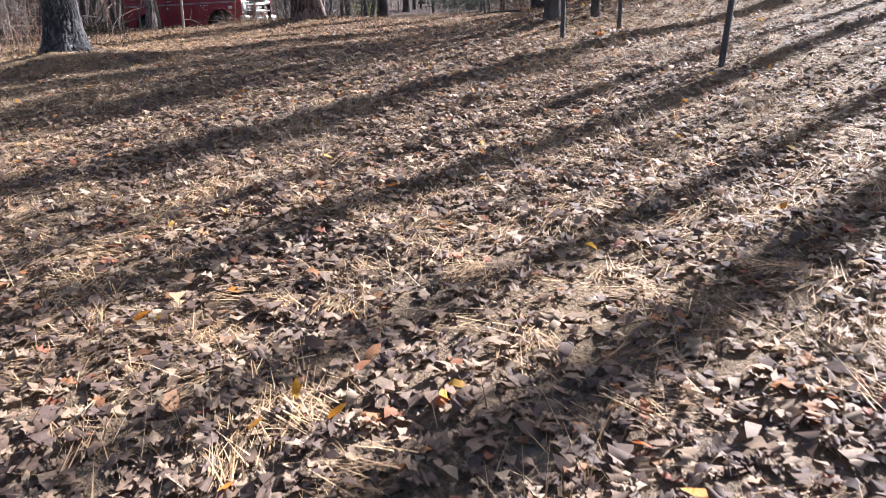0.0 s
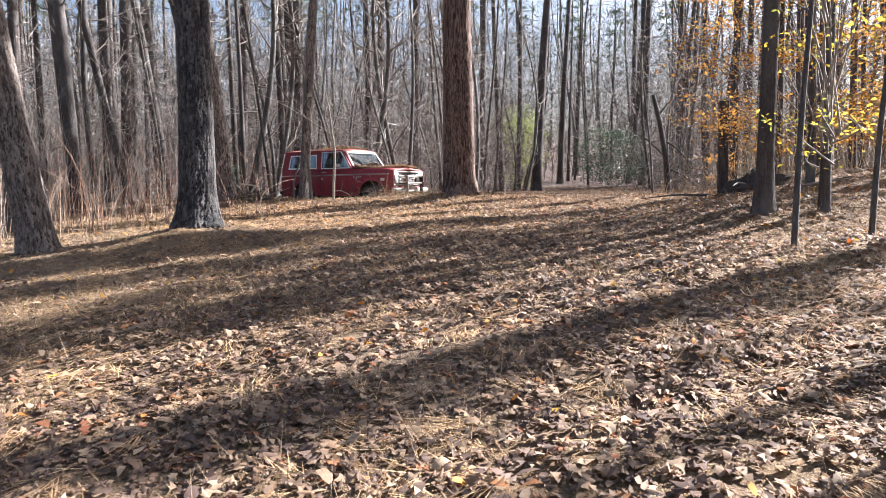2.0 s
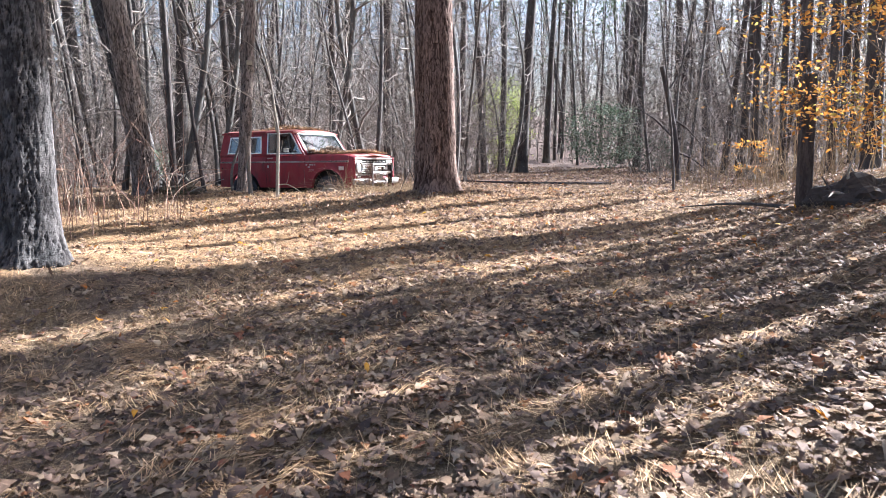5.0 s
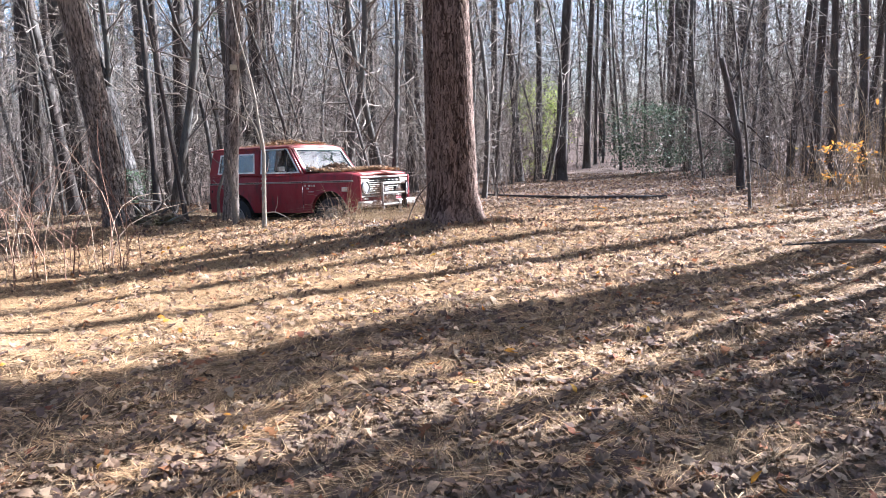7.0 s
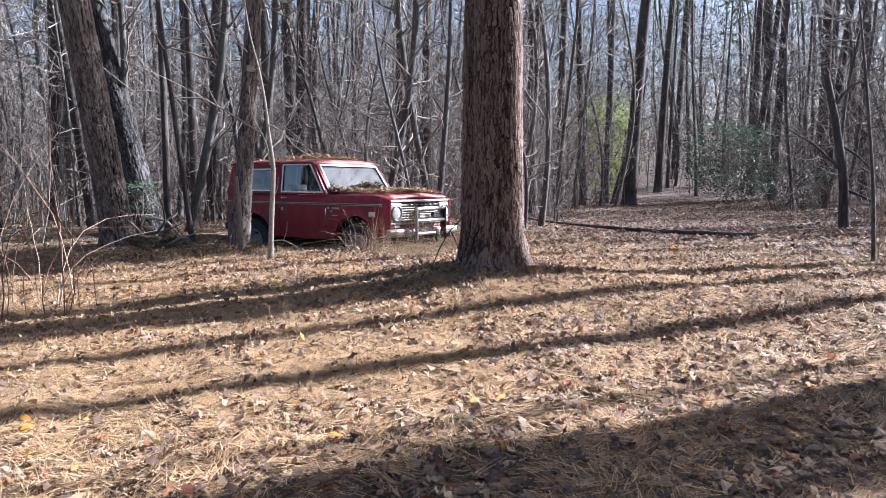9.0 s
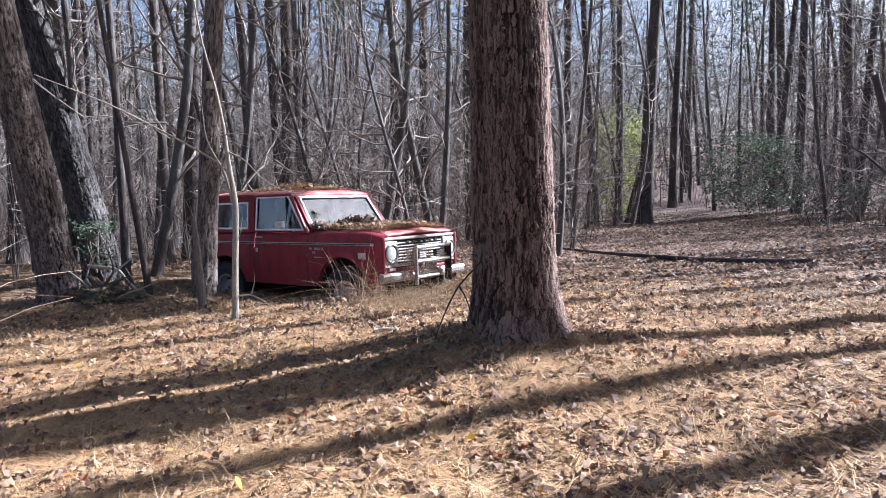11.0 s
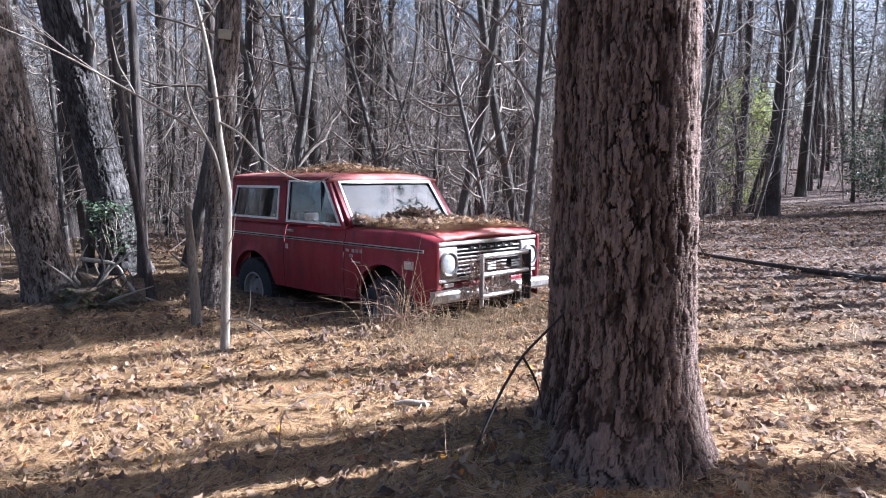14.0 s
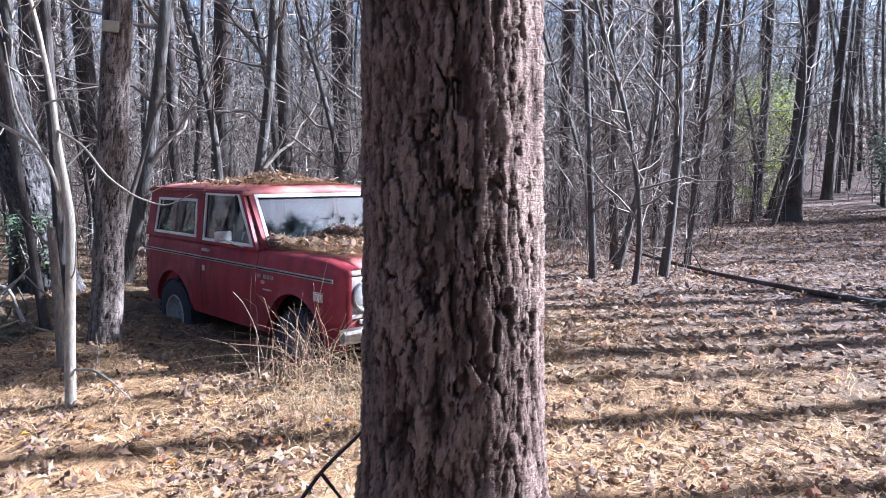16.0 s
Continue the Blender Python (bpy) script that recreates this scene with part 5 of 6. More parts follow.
def on_cowl(r, n):
    x, y = r.normal(-0.55, 0.09, n), np.clip(r.normal(0.0, 0.4, n), -0.7, 0.7)
    h = 0.18 * np.exp(-((x + 0.6) / 0.1) ** 2) * (0.65 + 0.35 * np.sin(6 * y + 1.0))
    return np.maximum(x, -0.66), y, 1.27 + h * r.uniform(0, 1, n)


straw_heap("roof_straw", 12000, on_roof, 201, "heap of pine straw on the roof")
straw_heap("hood_straw", 18000, on_hood, 202, "pine straw spread over the hood")
straw_heap("cowl_straw", 7000, on_cowl, 203, "drift of leaves and straw against the windscreen", M_LITTER, 8)

# ---- smaller things of the clearing ----
def stick(name, pts, radii, mat, parent=None, sides=7):
    return part(name, big_mesh(name, *tube(smooth_line(pts), np.interp(np.linspace(0, 1, 4 * len(pts)), np.linspace(0, 1, len(radii)), radii), sides), mat, True), None, parent)


def smooth_line(pts):
    """A rounded line through the points, four steps to each."""
    p = np.asarray(pts, float)
    n = len(p)
    t = np.linspace(0, n - 1, 4 * n)
    out = np.stack([np.interp(t, np.arange(n), p[:, k]) for k in range(3)], -1)
    k = np.array([0.25, 0.5, 0.25])
    for _ in range(2):
        out[1:-1] = k[0] * out[:-2] + k[1] * out[1:-1] + k[2] * out[2:]
    return out


M_PALEBARK = bark_material("pale_sapling_bark", (0.2, 0.165, 0.125), (0.36, 0.305, 0.24), (0.5, 0.44, 0.36), 3.0, 0.3, 0.25)
RIGHT = np.array([0.69, 0.72, 0.0])


def sapling_point(off, z):
    return np.array([0.12, -2.65, 0]) + RIGHT * off + np.array([0, 0, z])


# bare pale sapling beside the truck
sap = tagged(thing("sapling", pose(0, 0, 0)), "slender pale leafless sapling with thin forking branches", "tree")
stick("trunk", [sapling_point(0.02, 0.36), sapling_point(0.04, 0.9), sapling_point(0.07, 1.4), sapling_point(0.08, 1.66), sapling_point(0.02, 2.1), sapling_point(0.0, 2.4), sapling_point(-0.07, 2.85), sapling_point(-0.2, 3.35), sapling_point(-0.3, 4.2)], [0.037, 0.034, 0.031, 0.029, 0.023, 0.018, 0.014, 0.01, 0.004], M_PALEBARK, sap, 10)
for _pts, _rr in (
        ([(-0.04, 2.05), (-0.3, 2.22), (-0.6, 2.4), (-1.1, 2.68), (-1.75, 2.95)], (0.014, 0.004)),
        ([(-0.3, 2.22), (-0.38, 2.05), (-0.5, 2.0)], (0.006, 0.003)), ([(-0.6, 2.4), (-0.7, 2.6), (-0.72, 2.8)], (0.006, 0.003)),
        ([(0.0, 2.2), (0.2, 2.1), (0.36, 1.9), (0.55, 1.78), (0.75, 1.72), (0.93, 1.8)], (0.01, 0.003)),
        ([(0.55, 1.78), (0.7, 1.85), (0.9, 1.9)], (0.005, 0.002)),
        ([(-0.05, 2.35), (0.1, 2.38), (0.25, 2.36)], (0.009, 0.003)),
        ([(0.04, 1.2), (0.12, 1.32), (0.15, 1.5)], (0.007, 0.003)),
        ([(0.045, 1.66), (0.0, 1.95), (-0.18, 2.3), (-0.2, 2.7)], (0.016, 0.004)),
        ([(-0.15, 2.85), (0.05, 3.05), (0.2, 3.3)], (0.008, 0.003)), ([(-0.22, 3.1), (-0.45, 3.3), (-0.75, 3.42)], (0.008, 0.003)),
        ([(0.03, 0.66), (0.2, 0.68), (0.35, 0.6), (0.48, 0.5)], (0.011, 0.003)), ([(0.2, 0.68), (0.24, 0.8), (0.25, 0.92)], (0.005, 0.002))):
    stick("branch", [sapling_point(a, b) + np.array([0.03, -0.03, 0]) * i for i, (a, b) in enumerate(_pts)], _rr, M_PALEBARK, sap, 5)

M_STUB = bark_material("grey_dead_wood", (0.06, 0.05, 0.042), (0.15, 0.125, 0.102), (0.26, 0.222, 0.182), 2.5, 0.5, 0.2)

# broken slim trunk next to it
_t = tagged(thing("broken_sapling", pose(0, 0, 0)), "slim grey trunk snapped off at chest height", "dead tree")
stick("trunk", [(-0.72, -2.42, 0.35), (-0.735, -2.425, 0.75), (-0.77, -2.43, 1.15), (-0.8, -2.44, 1.52)], [0.05, 0.042, 0.037, 0.03], M_STUB, _t, 12)
for _a, _b in (((-0.8, -2.44, 1.48), (-0.83, -2.45, 1.6)), ((-0.78, -2.43, 1.35), (-1.12, -2.6, 1.66)), ((-0.745, -2.43, 0.95), (-0.98, -2.62, 1.2))):
    _a, _b = np.array(_a), np.array(_b)
    stick("splinter", [_a, (_a + _b) / 2 + (0, 0, -0.02), _b], [0.011, 0.003], M_STUB, _t, 5)

# bent dead stem behind it
_t = tagged(thing("dead_sapling", pose(0, 0, 0)), "bent pale dead stem leaning among the trunks", "dead tree")
stick("trunk", [(-1.9, -1.72, 0.38), (-1.92, -1.7, 0.95), (-1.8, -1.58, 1.4), (-1.66, -1.44, 1.95), (-1.55, -1.34, 2.4)], [0.03, 0.029, 0.026, 0.022, 0.01], M_STUB, _t, 8)

# pale board nailed to the slim pine
tagged(part("board", box((-0.06, -0.012, -0.045), (0.06, 0.012, 0.045), 0.004), plain("weathered_board", (0.3, 0.265, 0.19), 0.8), None), "small pale board nailed to a pine", "board").matrix_basis = pose(-1.2, -1.81, 3.12, 0, 4, 60)

# wooden fence post on the bank, with a heap of roots behind it
_post = tagged(thing("fence_post", pose(9.14, -3.95, float(gz(9.14, -3.95)) - 0.1, 0, 0, 20)), "dark weathered wooden post at the clearing's edge", "post")
part("shaft", box((-0.075, -0.075, 0), (0.075, 0.075, 1.62), 0.02, 3), M_PINE_FAR, _post)
part("wire_staple", box((-0.02, -0.085, 1.2), (0.02, -0.073, 1.23)), M_RIM, _post)
_rt = tagged(thing("root_mass", pose(9.75, -4.1, float(gz(9.75, -4.1)) - 0.12)), "upturned roots and shade-darkened soil behind the post", "roots")
_bm = bmesh.new()
bmesh.ops.create_icosphere(_bm, subdivisions=4, radius=1)
for _v in _bm.verts:
    _v.co = Vector((_v.co.x * 0.55, _v.co.y * 0.42, _v.co.z * 0.34)) * (1 + 0.35 * noise.noise(_v.co * 2.3) + 0.16 * noise.noise(_v.co * 7))
# soil colour darkened for the shade the heap lies in
part("soil", _bm, plain("shade_dark_soil", (0.055, 0.042, 0.034), 0.95, 0, 25, 0.6, 0.8), _rt)
_rg = np.random.default_rng(3)
for _k in range(12):
    _d = _rg.normal(0, 1, 3) * (0.9, 0.9, 0.35) + (0, 0, 0.25)
    stick("root", [_d * 0.2, _d * 0.5 + _rg.normal(0, 0.08, 3), _d * 0.8 + _rg.normal(0, 0.12, 3)], [0.03, 0.006], M_GREYBARK if _k % 3 else M_PALEBARK, _rt, 6)

# broken roots at the leaning pine
_rt = tagged(thing("broken_roots", pose(-2.72, -2.5, float(gz(-2.7, -2.5)))), "pale broken roots and branches at a leaning pine's foot", "roots")
for _a, _b, _r in (((-0.3, -0.1, 0.55), (0.35, 0.25, 0.25), 0.035), ((0.35, 0.25, 0.25), (0.7, 0.5, 0.02), 0.03), ((-0.45, -0.2, 0.3), (0.2, 0.1, 0.32), 0.025), ((-0.35, -0.3, 0.1), (0.5, 0.1, 0.2), 0.022), ((0.0, 0.0, 0.2), (0.25, 0.35, 0.65), 0.03), ((0.3, 0.2, 0.0), (0.15, 0.3, 0.5), 0.02), ((-0.2, -0.4, 0.0), (0.6, -0.2, 0.1), 0.018), ((0.1, -0.1, 0.1), (0.7, 0.1, 0.35), 0.02)):
    _a, _b = np.array(_a), np.array(_b)
    stick("root", [_a * 0.8, (_a + _b) * 0.4 + _rg.normal(0, 0.05, 3), _b * 0.8], [_r * 0.8, _r * 0.3], M_PALEBARK if _r > 0.028 else M_GREYBARK, _rt, 7)

_md = tagged(thing("root_mound", pose(-2.7, -2.55, float(gz(-2.7, -2.55)) - 0.06)), "mossy mound of soil and torn roots at a pine's foot", "roots")
_bm = bmesh.new()
bmesh.ops.create_icosphere(_bm, subdivisions=5, radius=1)
for _v in _bm.verts:
    _v.co = Vector((_v.co.x * 0.62, _v.co.y * 0.4, _v.co.z * 0.3)) * (1 + 0.4 * noise.noise(_v.co * 2.1) + 0.2 * noise.noise(_v.co * 6) + 0.07 * noise.noise(_v.co * 17))


def mound_build(nt, p):
    a = noise_tex(nt, coords(nt), 22.0, 6, 0.7)
    b = noise_tex(nt, coords(nt), 4.0, 4)
    soil = ramp(nt, a, [(0.3, (0.03, 0.02, 0.014)), (0.55, (0.12, 0.08, 0.05)), (0.75, (0.3, 0.22, 0.14))])
    moss = ramp(nt, a, [(0.3, (0.03, 0.032, 0.014)), (0.7, (0.14, 0.13, 0.06))])
    nt.links.new(mix(nt, ramp(nt, b, [(0.48, (0, 0, 0)), (0.62, (0.8, 0.8, 0.8))]), soil, moss), p.inputs["Base Color"])
    p.inputs["Roughness"].default_value = 0.95
    bump(nt, p, a, 1.0, 0.04)


part("soil", _bm, material("mossy_soil", mound_build), _md)
for _k in range(16):
    _d = _rg.normal(0, 1, 3) * (0.8, 0.6, 0.3) + (0.1, 0, 0.3)
    stick("root", [_d * 0.25, _d * 0.5 + _rg.normal(0, 0.06, 3), _d * 0.85 + _rg.normal(0, 0.1, 3)], [0.024, 0.005], M_GREYBARK if _k % 2 else M_PALEBARK, _md, 6)

# long fallen limb across the trail
_log = tagged(thing("fallen_limb", pose(0, 0, 0)), "long dark fallen limb lying across the trail", "log")
_lp = [(4.35, 5.5, 0.03), (2.75, 5.05, 0.05), (1.5, 5.5, 0.06), (0.0, 6.2, 0.07), (-1.6, 7.2, 0.12), (-2.6, 7.9, 0.2), (-3.6, 8.7, 0.36)]
stick("trunk", [(a, b, float(gz(a, b)) + c) for a, b, c in _lp], [0.045, 0.04, 0.034, 0.028, 0.022, 0.015, 0.008], M_PINE_FAR, _log, 10)
for _x, _y, _dx, _dy, _dz in [(2.75, 5.05, -0.2, -0.3, -0.06), (0.0, 6.2, -0.3, 0.2, 0.3), (-0.9, 6.8, -0.5, -0.4, 0.3), (-1.6, 7.2, -0.6, 0.3, 0.5), (-2.0, 7.5, -0.4, -0.6, 0.25), (-2.4, 7.75, -0.7, -0.3, 0.45), (-2.6, 7.9, -0.5, 0.5, 0.2), (-3.0, 8.2, -0.6, -0.2, 0.5), (-3.2, 8.4, -0.4, 0.5, 0.55)]:
    _a = np.array((_x, _y, float(gz(_x, _y)) + 0.1))
    stick("branch", [_a, _a + np.array((_dx, _dy, _dz)) * 0.6, _a + np.array((_dx * 1.4, _dy * 0.9, _dz * 1.1))], [0.013, 0.004], M_PINE_FAR, _log, 5)

# broken snag by the trail
_sn = tagged(thing("snag", pose(5.3, 9.4, float(gz(5.3, 9.4)) - 0.1)), "leaning dead snag with a broken top and bare limbs", "dead tree")
stick("trunk", [(0, 0, 0), (-0.05, -0.02, 1.2), (-0.25, -0.18, 2.5), (-0.46, -0.33, 3.5)], [0.12, 0.095, 0.08, 0.07], M_PINE_FAR, _sn, 10)
for _a, _b in (((-0.1, -0.1, 1.4), (-1.1, -0.7, 2.3)), ((-0.2, -0.1, 2.0), (0.6, 0.5, 1.2)), ((-0.05, 0, 1.0), (0.9, 0.6, 0.3)), ((-0.3, -0.2, 2.8), (0.2, 0.2, 3.4))):
    _a, _b = np.array(_a), np.array(_b)
    stick("limb", [_a, (_a + _b) / 2 + (0, 0, 0.12), _b], [0.035, 0.01], M_PINE_FAR, _sn, 6)

M_DARKWOOD = plain("dark_dead_wood", (0.045, 0.034, 0.028), 0.9, 0, 60, 0.5, 0.3)

# stick leaning on the great pine, and the bent twig on the straw
_st = tagged(thing("leaning_stick", pose(0, 0, 0)), "dark dead stick leaning on the great pine", "stick")
stick("shaft", [(3.23, -2.48, 1.16), (3.18, -2.6, 1.05), (3.12, -2.73, 0.93), (3.1, -2.87, 0.77), (3.06, -3.05, 0.45)], [0.005, 0.006, 0.007, 0.007, 0.005], M_DARKWOOD, _st)
stick("fork", [(3.12, -2.73, 0.93), (3.14, -2.68, 0.85), (3.13, -2.6, 0.74), (3.12, -2.55, 0.6)], [0.007, 0.003], M_DARKWOOD, _st)
stick("fork", [(3.21, -2.52, 1.12), (3.14, -2.5, 1.16), (3.08, -2.52, 1.17)], [0.005, 0.002], M_DARKWOOD, _st)
_tw = tagged(thing("bent_twig", pose(0, 0, 0)), "bent pale twig sticking out of the straw", "twig")
_g = float(gz(2.15, -3.54))
stick("shaft", [(2.36, -3.62, _g - 0.04), (2.31, -3.57, _g + 0.1), (2.23, -3.5, _g + 0.25), (2.1, -3.2, _g + 0.24), (1.97, -2.97, _g + 0.16)], [0.004, 0.0035, 0.003, 0.0025, 0.0015], M_TWIG, _tw)
stick("twiglet", [(2.3, -3.56, _g + 0.1), (2.26, -3.64, _g + 0.22)], [0.0035, 0.0015], M_TWIG, _tw)

def on_ground_pose(x, y):
    return pose(x, y, float(rough_z(np.array(x), np.array(y))))


# a bleached piece of branch lying on the straw
_bp = tagged(thing("branch_piece", on_ground_pose(2.28, -2.64)), "short bleached piece of broken branch on straw", "branch")
stick("shaft", [(-0.09, -0.07, 0.035), (-0.03, -0.02, 0.045), (0.04, 0.03, 0.04), (0.09, 0.06, 0.05)], [0.012, 0.019, 0.017, 0.01], M_PALEBARK, _bp, 9)
stick("splinter", [(0.03, 0.03, 0.05), (0.05, 0.0, 0.03), (0.06, -0.04, 0.02)], [0.009, 0.004], M_PALEBARK, _bp, 6)

# saplings at the right of the way
for _x, _y, _l, _h, _lab in ((10.6, -9.7, (0.05, 0.1), 4.6, "thin sapling with a few yellow leaves"), (11.17, -9.0, (0.08, 0.08), 4.0, "dark thin leaning sapling"), (12.26, -11.73, (0.17, 0.07), 3.2, "dark bare sapling leaning over the leaves"), (0.55, -12.2, (-0.02, 0.03), 2.2, "short pale bare sapling"), (6.6, 1.9, (-0.1, 0.0), 4.0, "slim bare sapling by the trail")):
    _t = tagged(thing("sapling", at_ground(_x, _y, 0, 1, 0.05)), _lab, "tree")
    _p = [(0, 0, 0), (0.12 * _l[0] * _h, 0.1 * _l[1] * _h, 0.25 * _h), (0.5 * _l[0] * _h, 0.4 * _l[1] * _h, 0.6 * _h), (_l[0] * _h, _l[1] * _h, _h)]
    stick("trunk", _p, [0.028, 0.024, 0.018, 0.006], M_GREYBARK, _t, 8)
    for _k in range(7):
        _z = _rg.uniform(0.3, 0.95)
        _b = np.array((_l[0] * _h * _z * 0.8, _l[1] * _h * _z * 0.8, _h * _z))
        _d = np.array((*_rg.normal(0, 0.35, 2), _rg.uniform(0.05, 0.4)))
        stick("branch", [_b, _b + _d * 0.6, _b + _d * 1.2], [0.008, 0.002], M_GREYBARK, _t, 5)


# leafy things: leaves on many twigs
def leafy(name, centre, spread, n, clumps, size, mat, seed, label, category, stems=10, flat=0.5, wood=None, crown_name="crown", spray=0.3):
    r = np.random.default_rng(seed)
    root = tagged(thing(name, pose(*centre)), label, category)
    cl = r.uniform(-1, 1, (clumps, 3))
    cl /= np.maximum(1, np.linalg.norm(cl, axis=1))[:, None]
    cl = cl * np.array(spread) + np.array([0, 0, spread[2]])
    which = r.integers(0, clumps, n)
    P = cl[which] + r.normal(0, spray, (n, 3)) * (1, 1, flat)
    me = leaf_sheets(crown_name, OVAL, P[:, 0], P[:, 1], P[:, 2], r.uniform(size * 0.6, size * 1.3, n), seed + 1, mat, 0.55, 0.4, up=True)
    tagged(part(crown_name, me, None, root), kind="stuff")
    s = Soup()
    for k in range(min(clumps, stems)):
        b = cl[k]
        a = np.array([r.normal(0, 0.05), r.normal(0, 0.05), -0.1 if spread[2] < 1 else b[2] * r.uniform(0.1, 0.7)])
        m = (a + b) / 2 + r.normal(0, 0.12, 3) + np.array([0, 0, 0.2])
        s.add(*tube(smooth_line([a, m, b]), np.linspace(0.011, 0.003, 12), 5))
    tagged(part("framework", s.mesh("framework", wood or M_TWIG), None, root), kind="stuff")
    return root


def on_ground(x, y, dz=0.0):
    return (x, y, float(gz(x, y)) + dz)


M_HOLLY = leaf_material("evergreen_leaves", [(0.0, (0.05, 0.085, 0.05)), (0.6, (0.11, 0.165, 0.1)), (1.0, (0.24, 0.29, 0.2))], 0.3, 0.4)
M_LIME = leaf_material("yellow_green_leaves", [(0.0, (0.32, 0.42, 0.1)), (1.0, (0.58, 0.62, 0.2))], 0.5)
M_ORANGE = leaf_material("orange_beech_leaves", [(0.0, (0.42, 0.17, 0.03)), (0.45, (0.6, 0.3, 0.06)), (0.8, (0.62, 0.4, 0.1)), (1.0, (0.45, 0.42, 0.1))], 0.5)
M_YELLOW = leaf_material("yellow_leaves_live", [(0.0, (0.5, 0.4, 0.05)), (0.5, (0.6, 0.48, 0.06)), (1.0, (0.38, 0.42, 0.08))], 0.5)
leafy("holly_bush", on_ground(-0.2, 20.5), (1.7, 1.5, 1.6), 5200, 60, 0.11, M_HOLLY, 501, "dense dark green holly bush at the trail's edge", "bush", 24)
leafy("holly_bush", on_ground(2.6, 19.0), (1.2, 1.0, 0.7), 1500, 26, 0.1, M_HOLLY, 505, "low dark green evergreen bush", "bush", 12)
leafy("shrub", on_ground(-6.0, 22.2), (1.15, 1.0, 2.3), 4200, 60, 0.12, M_LIME, 502, "tall sunlit yellow-green shrub behind the pines", "bush", 12)
leafy("vine", (-4.5, -1.62, 0.75), (0.35, 0.3, 0.35), 420, 16, 0.07, M_HOLLY, 503, "dark green vine at a pine's foot", "vine", 8, spray=0.12)
leafy("beech_tree", on_ground(10.45, -4.9, 0.25), (1.9, 1.6, 2.0), 13000, 170, 0.055, M_ORANGE, 504, "young beech holding orange autumn leaves", "tree", 36, 0.22, None, "crown", 0.26)
_bo = bpy.data.objects["beech_tree"]
stick("trunk", [(0, 0, -0.7), (0.02, 0, 0.4), (-0.02, 0.05, 2.2), (0, 0.1, 4.0)], [0.075, 0.06, 0.045, 0.02], M_GREYBARK, _bo, 10)
leafy("beech_tree", on_ground(12.2, -2.5, 1.0), (1.8, 1.8, 1.4), 2200, 50, 0.085, M_ORANGE, 506, "low beech with rust-coloured leaves on the bank", "tree", 30, 0.25)
leafy("yellow_sapling", on_ground(10.8, -8.7, 0.5), (0.6, 0.6, 1.5), 800, 60, 0.055, M_YELLOW, 507, "sapling twigs with bright yellow leaves", "tree", 20, 0.4, None, "crown", 0.14)


leafy("beech_sapling", on_ground(7.82, 4.0, 0.3), (0.4, 0.35, 0.4), 230, 20, 0.075, M_ORANGE, 508, "small beech sapling with bright orange leaves", "tree", 20, 0.3, None, "crown", 0.12)


# dry weeds and canes round the truck's nose
def canes(name, n, place, h0, h1, arch, seed, mat, label, rad=0.0028):
    r = np.random.default_rng(seed)
    s = Soup()
    for _ in range(n):
        x, y, z = place(r)
        h = r.uniform(h0, h1)
        az, out = r.uniform(0, 6.28), h * abs(r.normal(0, arch))
        t = np.linspace(0, 1, 7)[:, None]
        p = np.array([x, y, z - 0.03]) + t * np.array([0, 0, h]) * (1 - 0.35 * t * min(1.0, out / h)) + t ** 2 * out * np.array([math.cos(az), math.sin(az), -0.3]) + np.cumsum(r.normal(0, 0.012 * h ** 0.5, (7, 3)), 0) * (t > 0)
        s.add(*tube(p, np.linspace(rad * r.uniform(0.7, 1.5), rad * 0.4, 7), 3))
    return tagged(new(name, s.mesh(name, mat)), label, "weeds", kind="stuff")


M_CANE = leaf_material("red_brown_canes", [(0.0, (0.13, 0.06, 0.045)), (0.6, (0.3, 0.18, 0.12)), (1.0, (0.5, 0.4, 0.3))], 0.0)
canes("dry_canes", 70, lambda r: (lambda a, b: (a, b, float(gz(a, b))))(r.normal(0.72, 0.2), r.normal(-1.2, 0.16)), 0.2, 0.72, 1.1, 601, M_STRAWSTEM, "arching dry canes tangled at the truck's front wheel", 0.0026)
canes("brown_canes", 60, lambda r: (lambda a, b: (a, b, float(gz(a, b))))(r.normal(0.62, 0.16), r.normal(-1.2, 0.14)), 0.35, 0.85, 1.0, 611, M_CANE, "arching red-brown canes at the truck's front wheel", 0.0034)
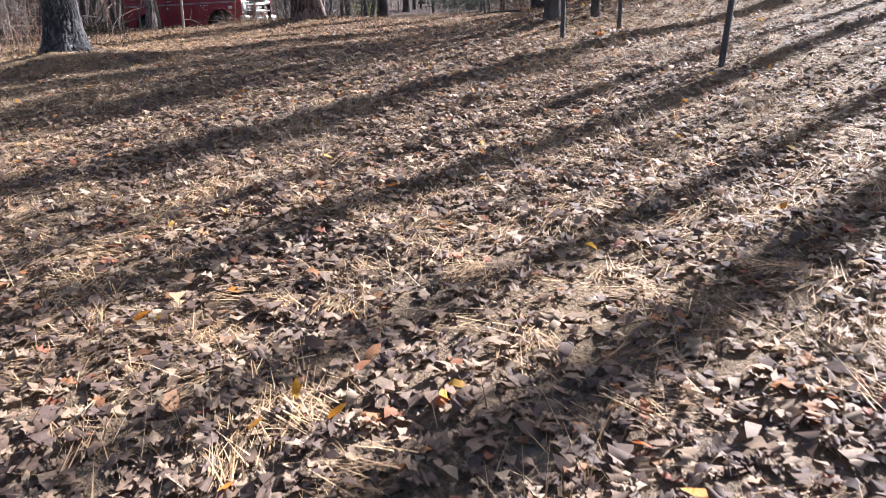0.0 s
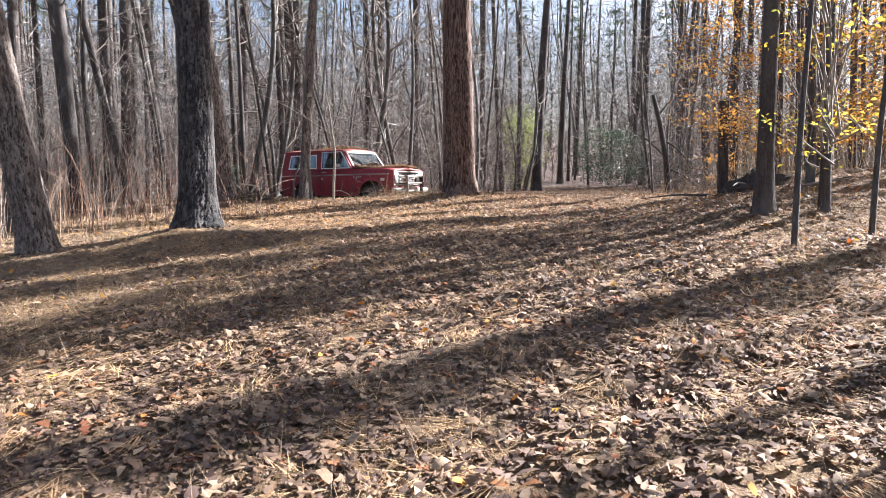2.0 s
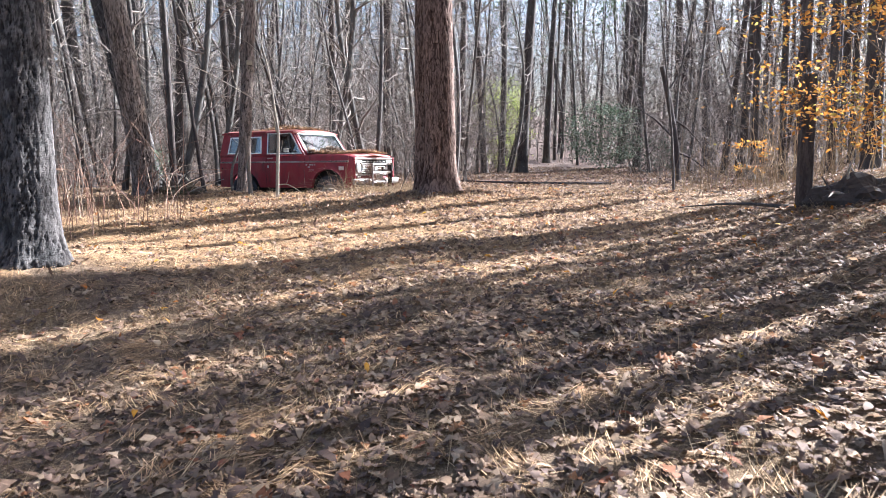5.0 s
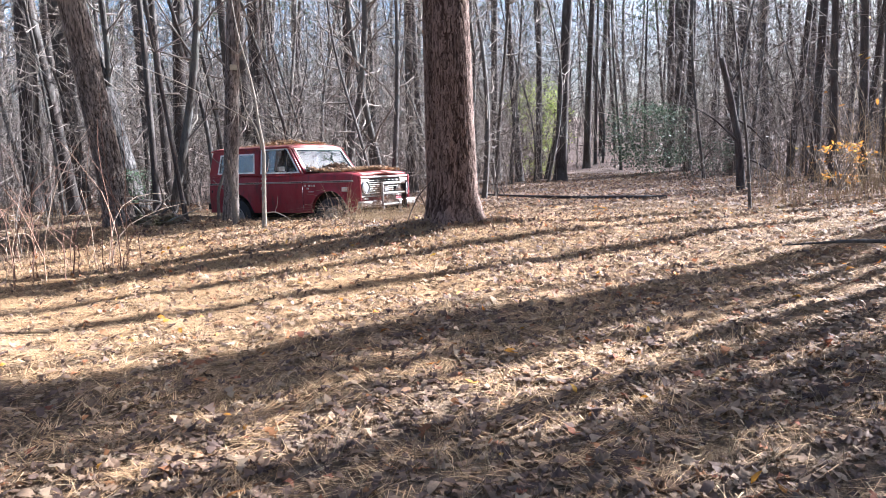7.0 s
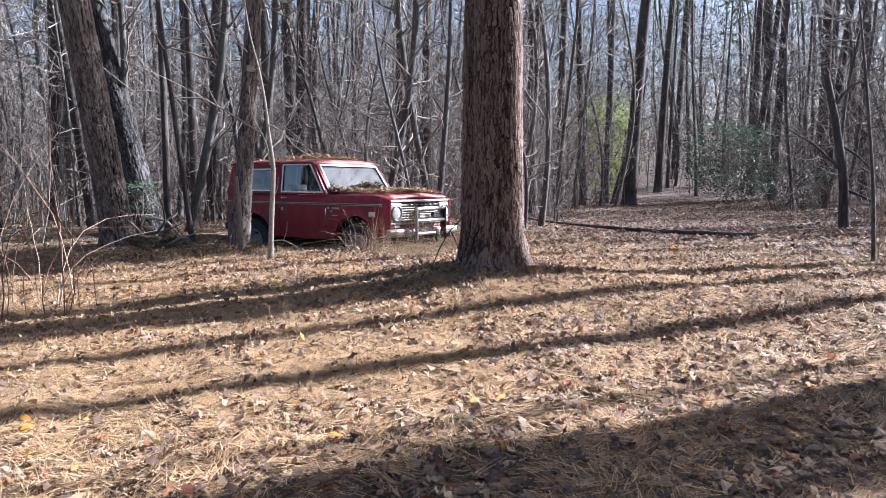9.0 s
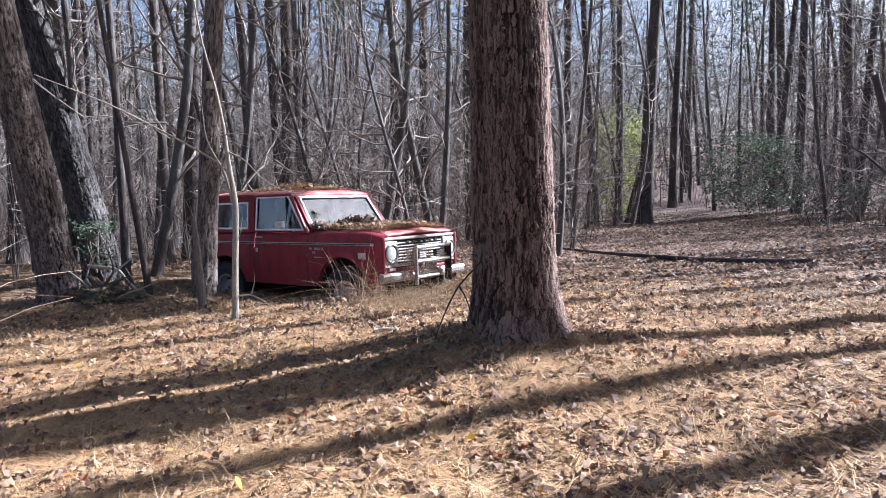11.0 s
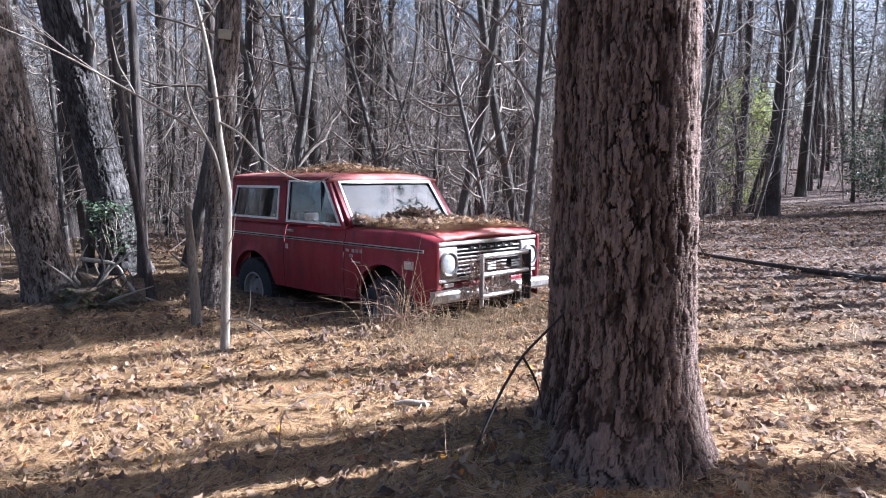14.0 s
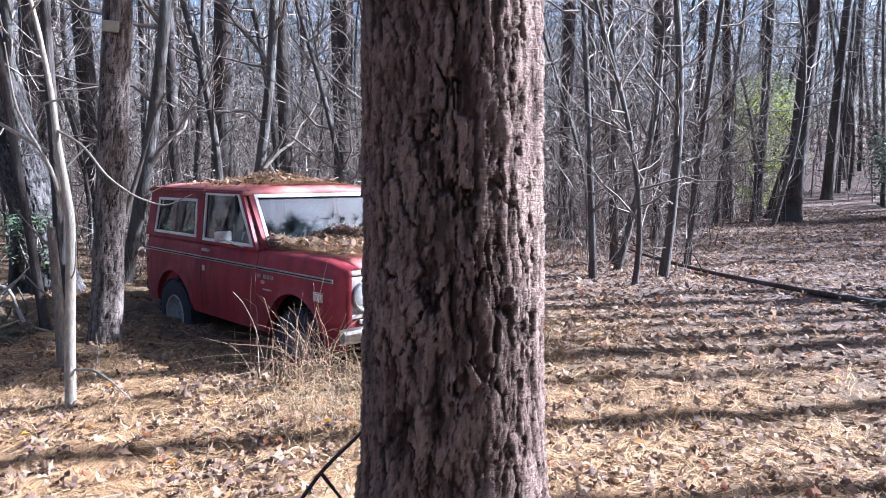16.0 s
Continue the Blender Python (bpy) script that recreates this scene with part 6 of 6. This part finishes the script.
canes("dry_weeds", 900, lambda r: (lambda a, b: (a, b, float(gz(a, b))))(r.normal(1.15, 0.28), r.uniform(-1.3, 1.2)), 0.08, 0.42, 0.8, 602, M_STRAWSTEM, "dry grass and weeds under the truck's bumper", 0.0024)
canes("dry_weeds", 700, lambda r: (lambda a, b: (a, b, float(gz(a, b))))(1.1 + abs(r.normal(0, 0.7)), r.normal(-1.6, 0.35)), 0.06, 0.3, 0.9, 603, M_STRAWSTEM, "tufts of dry grass on the straw", 0.0022)
canes("hanging_vine", 170, lambda r: (0.7 + r.uniform(0, 0.06), r.normal(-0.36, 0.09), r.uniform(0.62, 1.0)), 0.08, 0.24, 1.2, 604, M_CANE, "dead vine hanging on the truck's grille", 0.003)
canes("hanging_vine", 130, lambda r: (0.74 + r.uniform(0, 0.03), r.uniform(-0.3, 0.4), r.uniform(0.66, 0.95)), 0.06, 0.2, 1.2, 605, M_CANE, "dead twigs caught in the brush guard", 0.003)
for _pts in ([(0.45, -1.5, 0.4), (0.25, -1.35, 0.7), (0.0, -1.2, 0.88), (-0.3, -1.15, 0.9)], [(0.55, -1.45, 0.4), (0.42, -1.3, 0.75), (0.2, -1.25, 0.98), (-0.05, -1.15, 0.95)], [(0.35, -1.6, 0.42), (0.2, -1.5, 0.58), (0.0, -1.4, 0.74)], [(0.7, -1.3, 0.4), (0.66, -1.1, 0.9), (0.62, -0.95, 1.3)], [(0.9, -1.2, 0.4), (0.85, -1.05, 0.75), (0.95, -0.8, 0.95)]):
    tagged(stick("cane", _pts, [0.0035, 0.0015], M_STRAWSTEM), "single long pale cane beside the truck", "cane", "canes by the truck")
canes("dry_brush", 420, lambda r: (lambda a, b: (a, b, float(gz(a, b))))(r.uniform(-5, 1.0), r.uniform(-11.5, -5.2)), 0.4, 2.3, 0.5, 606, M_CANE, "brown dry brush beyond the grey pine", 0.006)
canes("dry_brush", 260, lambda r: (lambda a, b: (a, b, float(gz(a, b))))(r.uniform(6.5, 9.5), r.uniform(1.5, 8.5)), 0.3, 1.5, 0.6, 607, M_STRAWSTEM, "pale dry weeds on the trail's bank", 0.005)
